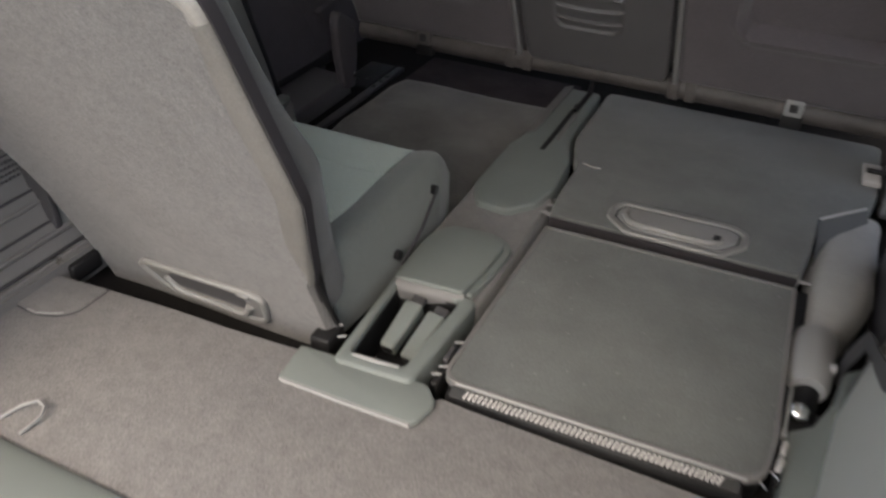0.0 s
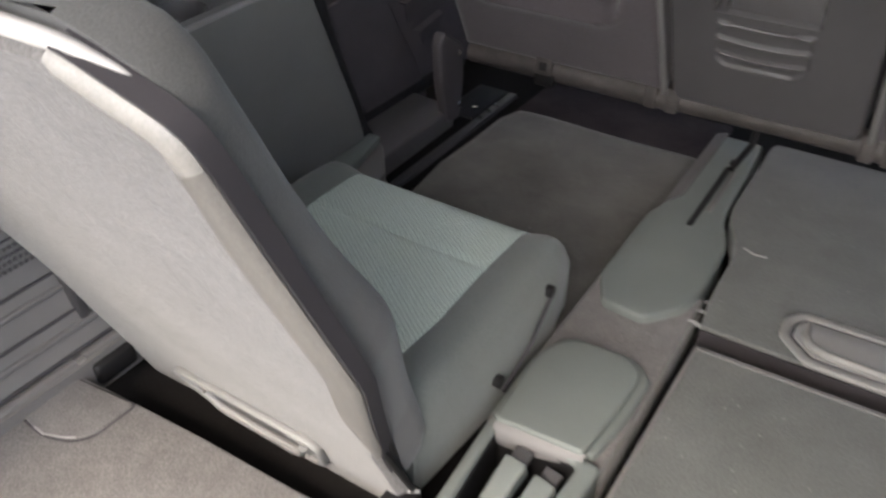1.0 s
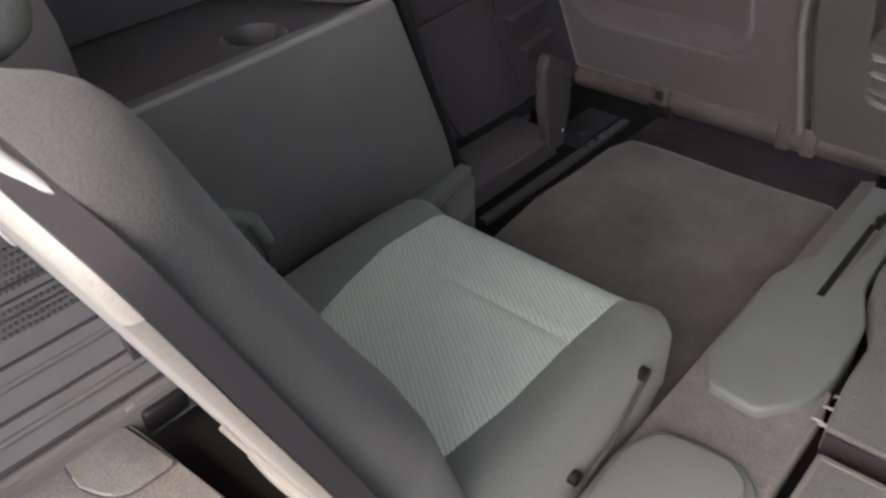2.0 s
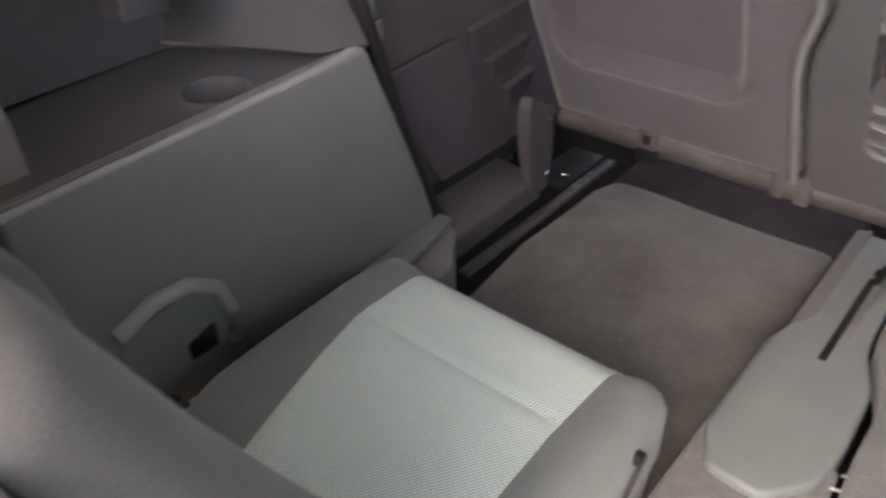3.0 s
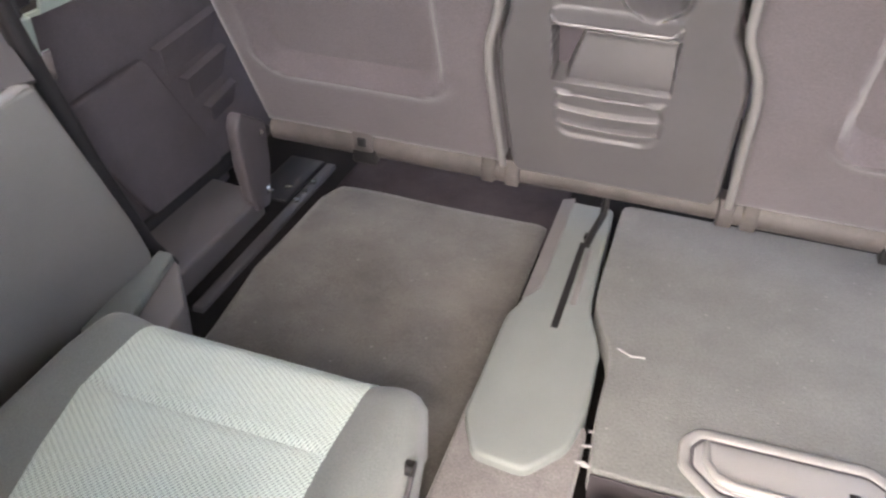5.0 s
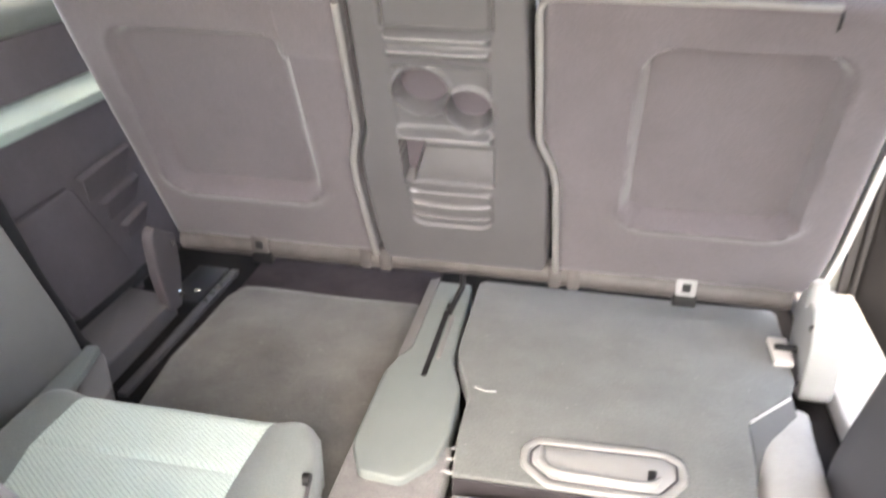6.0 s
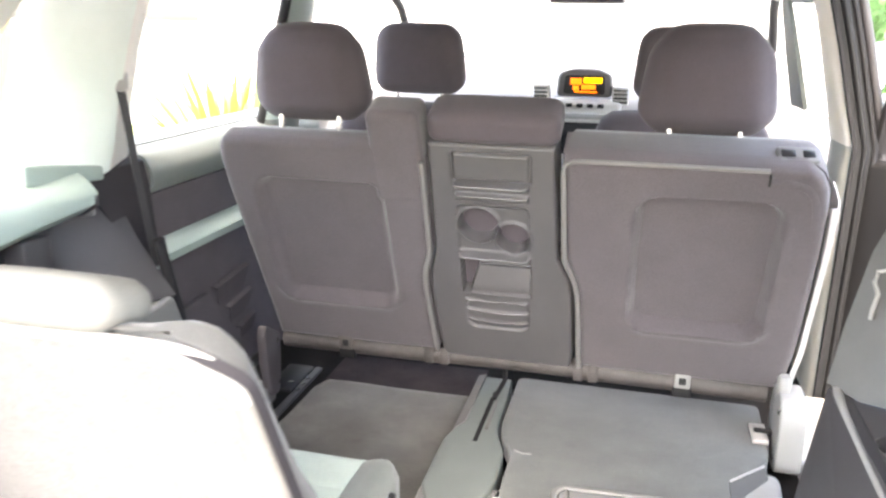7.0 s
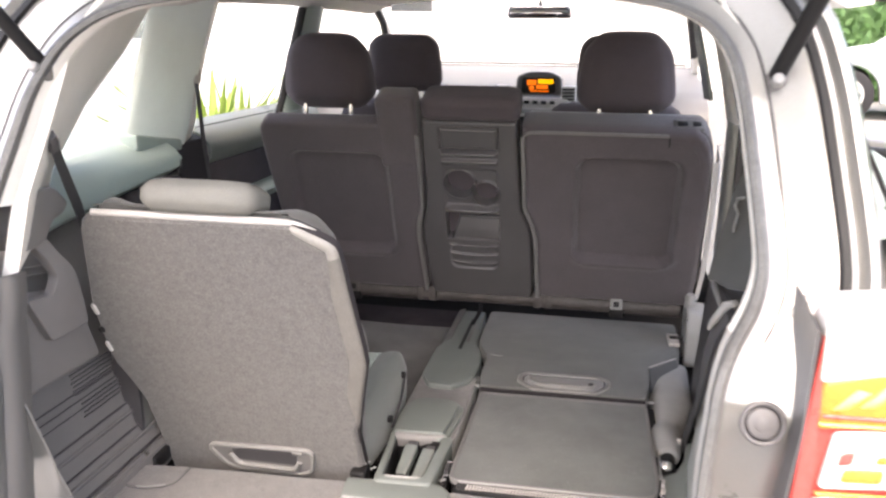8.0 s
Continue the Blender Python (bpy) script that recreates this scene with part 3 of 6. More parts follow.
    part("trim_strut", slab(rounded([(0.112, 0.530), (0.155, 0.530), (0.192, 0.483), (0.228, 0.445), (0.246, 0.372), (0.250, 0.330), (0.150, 0.330), (0.100, 0.420), (0.164, 0.412), (0.183, 0.442), (0.160, 0.478)], [0.006, 0.006, 0.012, 0.012, 0.01, 0.004, 0.004, 0.012, 0.012, 0.012, 0.006], 4), 0.618, 0.638, 0.006, 3, turn), SHOULDER, t)
    part("lower_panel", slab(rounded([(0.02, 0.242), (0.30, 0.242), (0.262, 0.345), (0.246, 0.395), (0.10, 0.424), (0.02, 0.424)], 0.012), 0.636, 0.69, 0.008, 3, turn), SHOULDER, t)
    for z in (0.470, 0.455):
        part("cavity_rib", tube([(-0.655, 0.13, z), (-0.655, 0.20, z - 0.012)], 0.003, 6), TRIM, t)
    # foot of the wheel housing at the door sill
    part("trim_foot", slab(rounded([(0.505, 0.80), (0.63, 0.80), (0.63, 1.0), (0.585, 0.985), (0.52, 0.905)], 0.008), -0.075, 0.012, 0.012, 3, Matrix.Diagonal((s, 1, 1, 1))), TRIM, t)
    part("foot_flange", slab(rounded([(0.55, 0.80), (0.605, 0.80), (0.615, 0.985), (0.59, 0.985)], 0.006), 0.012, 0.028, 0.006, 2, Matrix.Diagonal((s, 1, 1, 1))), TRIM_GREEN if s < 0 else TRIM, t)
    return t


side_trim(-1, "trim_1")
side_trim(1, "trim_2")


def side_shell(s, name):
    """Outer skin and pillars of one side. Windows lie between them."""
    t = tagged(new(name), "silver-grey painted car side with pale inner pillars", "wall", kind="structure")
    def blade(rows, material=PILLAR, label="", inset=0.006, front=None):
        """A pillar from rows of (rear x, rear y, front x, front y, z)."""
        out = []
        for xr, yr, xf, yf, z in rows:
            dx, dy = xf - xr, yf - yr
            out.append([(s * (xr + 0.016), yr - 0.002, z), (s * xr, yr + 0.012, z), (s * (xr + dx * 0.56 - inset), yr + dy * 0.56, z), (s * (xr + dx * 0.66 - inset), yr + dy * 0.66, z), (s * xf, yf - 0.012, z), (s * (xf + 0.016), yf + 0.002, z)])
        if front:
            part("pillar", sheet([r[:4] for r in out], 0.001), material, t, label)
            part("pillar_side", sheet([r[3:] for r in out], 0.001), front, t, "pale beige side of the pillar")
        else:
            part("pillar", sheet(out, 0.001), material, t, label)
    # corner by the tailgate
    blade([(0.555, 0.0, 0.775, 0.36, 0.50), (0.555, 0.045, 0.760, 0.405, 0.615), (0.54, 0.095, 0.727, 0.472, 0.72), (0.525, 0.14, 0.694, 0.575, 0.825), (0.46, 0.17, 0.665, 0.64, 0.915), (0.42, 0.18, 0.64, 0.70, 0.965)])
    # between the boot window and the rear door
    # Rear face painted mint-white for light through tinted glass; the side stays beige.
    blade([(0.770, 0.635, 0.780, 0.985, 0.585), (0.752, 0.640, 0.755, 0.975, 0.64), (0.728, 0.645, 0.73, 0.952, 0.71), (0.693, 0.650, 0.693, 0.946, 0.825), (0.662, 0.655, 0.660, 0.95, 0.925), (0.64, 0.66, 0.64, 0.96, 0.985)], PILLAR_LIT, "pillar trim with greenish window light painted in", 0.036, PILLAR)
    # between the doors
    low = [(0.742, 1.575, 0.742, 1.79, -0.05), (0.742, 1.575, 0.742, 1.785, 0.30), (0.742, 1.572, 0.742, 1.778, 0.607)]
    high = [(0.738, 1.570, 0.738, 1.775, 0.609), (0.712, 1.565, 0.715, 1.76, 0.70), (0.675, 1.555, 0.68, 1.74, 0.83), (0.625, 1.54, 0.63, 1.70, 0.985)]
    # Left and right copies are coloured apart for the light on each side.
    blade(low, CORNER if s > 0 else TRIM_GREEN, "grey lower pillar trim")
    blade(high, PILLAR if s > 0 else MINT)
    if s > 0:
        # flange and seals of the rear door opening, on the pillar's rear side
        line = [(0.742, 1.575, -0.05), (0.742, 1.573, 0.30), (0.741, 1.571, 0.607), (0.713, 1.563, 0.70), (0.676, 1.553, 0.83), (0.626, 1.538, 0.985)]
        # Flange coloured black to hold the shadow in the door opening.
        part("pillar_flange", sheet([[(x + w, y + e, z) for x, y, z in line] for w, e in ((0.008, 0.0), (0.03, -0.004), (0.055, 0.004), (0.075, 0.02))], 0.004), BLACK, t, "door seal flange with its shadow painted black")
        for w, e, r, mm in ((0.012, -0.004, 0.005, RUBBER), (0.036, -0.008, 0.008, BLACK), (0.058, -0.002, 0.006, RUBBER), (0.080, 0.014, 0.010, TRIM_DEEP)):
            part("pillar_seal", tube([(x + w, y + e, z) for x, y, z in line], r, 10), mm, t)
    if s > 0:
        # Tapering panel added for the dark green shape at the front window.
        part("tapered_panel", sheet([[(0.728, 2.03, 0.650), (0.728, 2.15, 0.648), (0.735, 2.28, 0.640)], [(0.69, 2.03, 0.80), (0.69, 2.14, 0.80), (0.692, 2.24, 0.80)], [(0.645, 2.05, 0.97), (0.645, 2.10, 0.97), (0.645, 2.15, 0.97)]], 0.012), TAPER_GREEN, t, "dark grey-green tapering panel at the front door window")
    # beside the windscreen
    blade([(0.80, 3.28, 0.80, 3.42, 0.60), (0.745, 2.95, 0.745, 3.07, 0.79), (0.685, 2.62, 0.685, 2.74, 0.93), (0.64, 2.28, 0.64, 2.40, 1.01)])
    for y0, y1, z0, z1 in ((1.575, 1.535, 0.60, 0.99),) if s < 0 else ():
        x0, x1 = 0.772, 0.645
        part("window_rubber", tube([(s * (x0 + (x1 - x0) * f), y0 + (y1 - y0) * f, z0 + (z1 - z0) * f) for f in (0, 0.25, 0.5, 0.75, 1)], 0.014, 8), RUBBER, t)
    part("pillar_edge", tube([(s * 0.742, 2.94, 0.79), (s * 0.682, 2.61, 0.93), (s * 0.637, 2.27, 1.01)], 0.016, 8), RUBBER, t)
    part("roof_rail", sheet([[(s * x, y, z + 0.05 * ease(y, 0.2, 1.3)) for y in (0.19, 0.5, 1.0, 1.4, 2.3)] for x, z in ((0.56, 0.955), (0.61, 0.945), (0.645, 0.925), (0.67, 0.93))], 0.02), LINER, t)
    spans = [(0.02, 0.98), (1.62, 3.5)] if s > 0 else [(0.02, 3.5)]
    for a, b in spans:
        part("outer_skin", sheet([[(s * 0.80, y, -0.42) for y in (a, b)], [(s * 0.885, y, -0.2) for y in (a, b)], [(s * 0.90, y, 0.1) for y in (a, b)], [(s * 0.885, y, 0.4) for y in (a, b)], [(s * 0.86, y, 0.60) for y in (a, b)]], 0.01), PAINT, t)
    return t


side_shell(-1, "wall_1")
side_shell(1, "wall_2")

# roof and headliner
setting("ceiling", sheet([[(x, y, 0.945 + 0.055 * ease(y, 0.2, 1.3) + 0.03 * (1 - (x / 0.62) ** 2)) for y in (0.19, 0.5, 0.9, 1.3, 2.35)] for x in (-0.61, -0.4, 0, 0.4, 0.61)], 0.006), LINER, "pale felt headliner", "ceiling")
setting("roof", sheet([[(x, y, 1.0 + 0.05 * ease(y, 0.2, 1.3) + 0.04 * (1 - (x / 0.72) ** 2)) for y in (0.19, 0.5, 0.9, 1.3, 2.4)] for x in (-0.72, -0.4, 0, 0.4, 0.72)], 0.008), PAINT, "painted car roof", "roof")


# tailgate opening: rings that follow one outline
def gate_line(s):
    pts = [(0.0, 0.93), (0.30, 0.922), (0.40, 0.908), (0.455, 0.885), (0.488, 0.845), (0.505, 0.775), (0.522, 0.64), (0.527, 0.585), (0.515, 0.542), (0.492, 0.505), (0.475, 0.455), (0.466, 0.36), (0.462, 0.2), (0.47, 0.03)]
    fine = rounded(pts[::-1] + [(-x - 0.042 * min(1, max(0, 0.93 - z) / 0.12), z) for x, z in pts[1:]], 0.03, 3)
    return fine


def gate_ring(profile, material, name, label="", parent=None, z0=-1.0, z1=2.0, s=0, dip=0.0):
    """Sweeps a profile of (outwards, forwards) along the opening's outline."""
    line = [p for p in gate_line(1) if z0 <= p[1] <= z1 and (s == 0 or p[0] * s >= -0.001)]
    n = len(line)
    rows = []
    for d, e in profile:
        row = []
        for i in range(n):
            a, b = Vector(line[max(0, i - 1)]), Vector(line[min(n - 1, i + 1)])
            t = (b - a).normalized()
            out = Vector((t.y, -t.x))
            p = Vector(line[i]) + out * d
            y = -0.1 + 0.55 * max(p.y - 0.43, 0) - 0.05 * min(1, max(0.43 - p.y, 0) / 0.3)
            row.append((p.x, y + e + dip * max(0.43 - p.y, 0), p.y))
        rows.append(row)
    return part(name, sheet(rows, 0.003), material, parent, label)


gate = tagged(new("tailgate_frame"), "silver painted tailgate opening with a black rubber seal", "frame", kind="structure")
gate_ring([(0.045, 0.12), (0.03, 0.09), (0.010, 0.06), (0.0, 0.03), (0.004, 0.012)], PILLAR, "inner_trim", "pale plastic inner trim", gate, z0=0.50, s=1)
gate_ring([(0.045, 0.12), (0.03, 0.09), (0.010, 0.06), (0.0, 0.03), (0.004, 0.012)], PILLAR, "inner_trim", "pale plastic inner trim", gate, z0=0.60, s=-1)
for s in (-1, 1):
    # One trim in two tones: right painted lit, left painted shaded.
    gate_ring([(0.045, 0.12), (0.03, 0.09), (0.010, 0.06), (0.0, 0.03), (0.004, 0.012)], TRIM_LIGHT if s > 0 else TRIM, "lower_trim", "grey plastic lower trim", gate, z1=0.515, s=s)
# Seal coloured grey, not black, for the daylight on it.
gate_ring([(0.004, 0.014), (-0.003, 0.004), (-0.003, -0.010), (0.004, -0.016), (0.011, -0.010), (0.011, 0.005)], GATE_RUBBER, "seal", "rubber seal painted grey as it looks when lit", gate)
gate_ring([(0.010, 0.006), (0.022, 0.009), (0.045, 0.006), (0.070, -0.002), (0.092, -0.008), (0.112, -0.006), (0.118, 0.008)], PAINT, "channel", "", gate, dip=0.5)
gate_ring([(0.117, 0.01), (0.122, 0.004), (0.126, -0.012), (0.134, -0.012), (0.142, 0.0), (0.144, 0.05)], PAINT, "rear_corner", "", gate, dip=0.5)
gate_ring([(0.0335, 0.0075), (0.0355, 0.0045), (0.0375, 0.0075)], TRIM_DEEP, "panel_seam", "fine dark seam in the paint", gate, z0=0.52, dip=0.5)
gate_ring([(0.090, -0.007), (0.093, -0.016), (0.103, -0.017), (0.107, -0.006)], BLACK, "outer_seal", "thin black rubber lip", gate)


# ---- third row: the raised seat ----
def raised_seat():
    t = thing("third_row_seat", "raised grey third-row car seat with carpeted back and pale green insert", "car seat")
    left = along([(-0.06, -0.575), (0.13, -0.583), (0.20, -0.605), (0.245, -0.625), (0.38, -0.622), (0.55, -0.585), (0.575, -0.575), (0.592, -0.555)])
    right = along([(-0.06, -0.122), (0.10, -0.122), (0.125, -0.112), (0.20, -0.098), (0.285, -0.080), (0.52, -0.098), (0.553, -0.102), (0.575, -0.150), (0.592, -0.172)])
    part("back_shell", field(left, right, -0.095, 0.592, lambda x, v: flat_noise(x, v, 0.002, 0.1), 0.018, 50, 60, 0.010, SEAT_BACK), SEAT_CARPET, t, "grey carpeted hard back")
    # worn border down one edge to the rounded corner, edge highlight painted pale
    def band(spots):
        pts = [Vector((x, v)) for x, v, _ in spots]
        rows = []
        for w, lift in ((1.0, -0.003), (0.93, 0.001), (0.75, 0.0022), (0.5, 0.0022), (0.34, 0.002), (0.2, 0.0015), (0.1, 0.0012), (0.04, 0.0010)):
            row = []
            for i, p in enumerate(pts):
                d = (pts[min(i + 1, len(pts) - 1)] - pts[max(0, i - 1)]).normalized()
                q = p + Vector((-d.y, d.x)) * spots[i][2] * w
                e = 0.010 - min(0.010, max(0, spots[i][2] * w))
                row.append((q.x, q.y, lift - 0.010 + math.sqrt(0.010 ** 2 - e * e)))
            rows.append(row)
        return sheet(rows, 0.003)
    edge = [(right(v) + 0.001, v, 0.004 + 0.030 * ease(v, 0.10, 0.21) * (1 - 0.35 * ease(v, 0.44, 0.53))) for v in np.linspace(0.10, 0.530, 24)]
    part("edge_trim", band(edge), SEAT_EDGE, t, "worn border with the edge highlight painted pale", m=SEAT_BACK)
    cap = [(-0.0985, 0.527, 0.0225), (-0.0995, 0.540, 0.022), (-0.103, 0.551, 0.021), (-0.112, 0.560, 0.020), (-0.126, 0.568, 0.019), (-0.142, 0.576, 0.018), (-0.158, 0.584, 0.016), (-0.170, 0.589, 0.012), (-0.176, 0.591, 0.006)]
    part("corner_highlight", band(cap), CAP, t, "rubbed corner with its highlight painted pale", m=SEAT_BACK)
    rim_line = [(right(v) + 0.0026, v) for v in np.linspace(0.06, 0.525, 20)] + [(x + 0.001, v + 0.001) for x, v, _ in cap[1:]]
    # Dark strip paints the shaded side where the back rounds away.
    part("edge_side", sheet([[(x, v, h) for x, v in rim_line] for h in (-0.0055, -0.012, -0.0205)], 0.0015), FOOT_DARK, t, "side of the back with its shade painted dark", m=SEAT_BACK)
    # Pale tube carries the light that falls on the top face.
    part("top_trim", tube([(x, 0.5925, -0.010) for x in (-0.55, -0.40, -0.25, -0.185)] + [(-0.165, 0.587, -0.013), (-0.148, 0.578, -0.016), (-0.130, 0.569, -0.018)], [0.006, 0.007, 0.007, 0.006, 0.005, 0.0035, 0.0015], 10), TRIM_LIGHT, t, "top face of the back, light from above painted pale", m=SEAT_BACK)
    # padding in front of the shell
    thick_at = along([(0.0, 0.072), (0.19, 0.074), (0.30, 0.076), (0.39, 0.068), (0.45, 0.062), (0.56, 0.056), (0.606, 0.050)])
    def pad_h(x, v):
        c = abs(x + 0.345)
        return thick_at(v) - 0.029 * (1 - ease(c, 0.12, 0.21)) - (0.014 + 0.014 * ease(v, 0.25, 0.4)) * ease(c, 0.16, 0.25) - 0.026 * (1 - ease(v, 0.14, 0.34)) * ease(-0.25 - x, 0, 0.15)
    flip = SEAT_BACK @ Matrix.Diagonal((1, 1, -1, 1)) @ Matrix.Translation((0, 0, 0.021))
    pleft = along([(0.0, -0.46), (0.10, -0.49), (0.17, -0.56), (0.25, -0.60), (0.40, -0.60), (0.55, -0.575), (0.585, -0.555), (0.606, -0.53)])
    pright = along([(0.0, -0.124), (0.12, -0.116), (0.285, -0.088), (0.5, -0.101), (0.55, -0.109), (0.575, -0.133), (0.595, -0.173), (0.606, -0.21)])
    part("back_padding", field(pleft, pright, 0.02, 0.606, pad_h, 0.0, 44, 60, 0.029, flip), PAD_CLOTH, t, "dark grey padded bolster")
    part("back_insert", field(along([(0.0, -0.45), (0.6, -0.44)]), along([(0.0, -0.24), (0.6, -0.25)]), 0.08, 0.56, lambda x, v: pad_h(x, v) + 0.003, -0.004, 16, 30, 0.003, flip), GREEN_WEAVE, t, "pale green woven insert")
    part("top_seam", tube([(-0.555 + 0.36 * f, 0.5965 + 0.003 * math.sin(f * 40), -0.024) for f in np.linspace(0, 1, 40)], 0.0018, 6), DARK_CLOTH, t, "stitched seam", m=SEAT_BACK)
    # Black sheet paints the shade between hard back and padding.
    part("gap_shade", slab([(-0.55, 0.02), (-0.125, 0.02), (-0.092, 0.28), (-0.108, 0.54), (-0.165, 0.578), (-0.55, 0.578)], -0.024, -0.016, 0.003, 2, SEAT_BACK), BLACK, t, "black sheet standing in for shade behind the hard back")
    # cushion
    def cush_h(x, v):
        side = ease(abs(x + 0.335), 0.13, 0.18) * (1 - ease(abs(x + 0.335), 0.19, 0.22))
        return 0.012 * side - 0.045 * ease(v, 0.755, 0.84) ** 2 - 0.0045 * math.exp(-((v - 0.685) / 0.004) ** 2) * (1 - ease(abs(x + 0.335), 0.13, 0.16)) - 0.02 * ease(0.47 - v, 0, 0.08)
    part("seat_cushion", field(along([(0.43, -0.515), (0.50, -0.538), (0.60, -0.550), (0.72, -0.555), (0.82, -0.535)]), along([(0.38, -0.135), (0.60, -0.118), (0.75, -0.118), (0.81, -0.132)]), 0.43, 0.822, cush_h, 0.135, 40, 48, 0.022, Matrix.Translation((0, 0, 0.085))), DARK_CLOTH, t, "dark grey cloth cushion")
    part("cushion_insert", field(along([(0.4, -0.405), (0.50, -0.438), (0.60, -0.467), (0.68, -0.482), (0.80, -0.478)]), along([(0.4, -0.20), (0.57, -0.187), (0.68, -0.192), (0.80, -0.188)]), 0.44, 0.812, lambda x, v: cush_h(x, v) + 0.0035, 0.03, 30, 50, 0.002, Matrix.Translation((0, 0, 0.085))), GREEN_WEAVE, t, "pale green woven insert")
    # headrest folded on top
    hr = pad(0.208, 0.10, 0.052, 0.024, 0.004)
    hr.transform(Matrix.Translation((-0.340, 0.222, 0.590)) @ pose(0, 0, 0, -18, 0, 0).to_4x4())
    head = part("headrest", hr, HEAD_CLOTH, t, "low pale grey cloth headrest")
    for x in (-0.40, -0.29):
        part("post", tube([(x, 0.23, 0.545), (x, 0.231, 0.585)], 0.006), STEEL, head)
    strap_handle(t, [(-0.466, 0.010), (-0.452, 0.025), (-0.236, 0.034), (-0.222, 0.021), (-0.232, -0.036), (-0.256, -0.051), (-0.41, -0.054), (-0.436, -0.040)], SEAT_BACK @ Matrix.Translation((0, 0, 0.002)))
    for y, z in ((0.59, 0.007), (0.72, 0.06)):
        part("side_knob", disc(0, 0, 0, 0.0085, 0.010, 14, Matrix.Translation((-0.120, y, z)) @ pose(0, 0, 0, 0, 90, 0)), BLACK, t)
    part("side_strap", tube([(-0.113, 0.60, -0.02), (-0.107, 0.66, 0.02), (-0.112, 0.72, 0.055)], 0.003, 6), TRIM_DEEP, t)
    part("release_strap", tube([SEAT_BACK @ Vector(p) for p in ((-0.119, 0.105, -0.010), (-0.117, 0.05, -0.012), (-0.116, 0.0, -0.014), (-0.119, -0.045, -0.014))], 0.004, 8), BLACK, t)
    part("foot_bracket", box(-0.145, -0.112, 0.375, 0.42, -0.05, -0.008, 0.004), BLACK, t)
    part("foot_bracket", box(-0.592, -0.562, 0.340, 0.40, -0.04, -0.006, 0.006), BLACK, t)
    part("bolt", disc(0, 0, 0, 0.010, 0.012, 12, Matrix.Translation((-0.585, 0.34, 0.0)) @ pose(0, 0, 0, 90, 0, 0)), STEEL, t)
    for x, v in ((-0.612, 0.373), (-0.613, 0.278)):
        part("latch_pin", pad(0.010, 0.026, 0.010, 0.004, 0.0, 3), TRIM_LIGHT, t, m=SEAT_BACK @ Matrix.Translation((x, v, -0.001)) @ pose(0, 0, 0, 0, 0, 10))
    part("latch_hole", disc(-0.614, 0.322, -0.004, 0.007, 0.006, 14, SEAT_BACK), BLACK, t)
    return t


def strap_handle(parent, outline, m):
    """An open pull handle: a rounded frame round a dark recess, with a bar across its lower half."""
    o = rounded(outline[::-1], 0.014, 5)
    h = part("pull_handle", ring(o, offset(o, 0.009), -0.004, 0.006, 0.003, m), HANDLE, parent, "worn pale plastic pull handle")
    part("well", slab(offset(o, 0.008), -0.002, 0.0012, 0, 1, m), TRIM, h)
    xs, ys = [p[0] for p in outline], [p[1] for p in outline]
    x0, x1, y0, y1 = min(xs), max(xs), min(ys), max(ys)
    part("recess", slab(rounded([(x0 + 0.060, y0 + 0.034), (x1 - 0.045, y0 + 0.034), (x1 - 0.040, y1 - 0.014), (x0 + 0.055, y1 - 0.014)], 0.006), 0.001, 0.0018, 0, 1, m), TRIM_DEEP, h)
    part("grip", tube([m @ Vector(p) for p in ((x0 + 0.050, y0 + 0.050, 0.002), (x0 + 0.062, y0 + 0.029, 0.005), (x0 + 0.075, y0 + 0.024, 0.006), (x1 - 0.060, y0 + 0.022, 0.006), (x1 - 0.046, y0 + 0.028, 0.005), (x1 - 0.038, y0 + 0.045, 0.002))], 0.0062, 8), HANDLE, h)
    for x in (x0 + 0.047, x1 - 0.050):
        part("lug", box(x, x + 0.022, y1 - 0.018, y1 - 0.010, 0.001, 0.006, 0.002), HANDLE, h, m=m)
    return h


def handle(parent, outline, m, pale=None):
    """A recessed pull handle with a rim, on the plane of m."""
    pale = pale or TRIM_LIGHT
    o = rounded(outline[::-1], 0.012, 5)
    h = part("pull_handle", ring(o, offset(o, 0.0135), -0.004, 0.0045, 0.003, m), pale, parent, "worn pale plastic pull handle")
    part("groove", slab(offset(o, 0.0125), -0.002, 0.0008, 0, 1, m), TRIM_DEEP, h)
    part("inner_tray", slab(offset(o, 0.0180), -0.001, 0.0026, 0.0015, 2, m), MID_GREY, h)
    xs, ys = [p[0] for p in outline], [p[1] for p in outline]
    x0, x1, y0, y1 = min(xs), max(xs), min(ys), max(ys)
    grip = [(x0 + 0.032, y1 - 0.026, 0.002), (x0 + 0.033, y0 + 0.052, 0.004), (x0 + 0.044, y0 + 0.034, 0.005), (x0 + 0.064, y0 + 0.027, 0.005), (x1 - 0.070, y0 + 0.027, 0.005), (x1 - 0.050, y0 + 0.034, 0.004), (x1 - 0.040, y0 + 0.050, 0.002)]
    part("grip", tube([m @ Vector(p) for p in grip], [0.004, 0.006, 0.0065, 0.0065, 0.0065, 0.006, 0.003], 10), pale, h)
    part("slot", slab(rounded([(x1 - 0.058, y0 + 0.042), (x1 - 0.047, y0 + 0.042), (x1 - 0.044, y0 + 0.064), (x1 - 0.056, y0 + 0.064)], 0.003), 0.002, 0.0035, 0.0005, 1, m), BLACK, h)
    return h


raised_seat()
lid = thing("floor_hatch", "small carpeted hatch with a pale edge in the boot floor", "hatch")
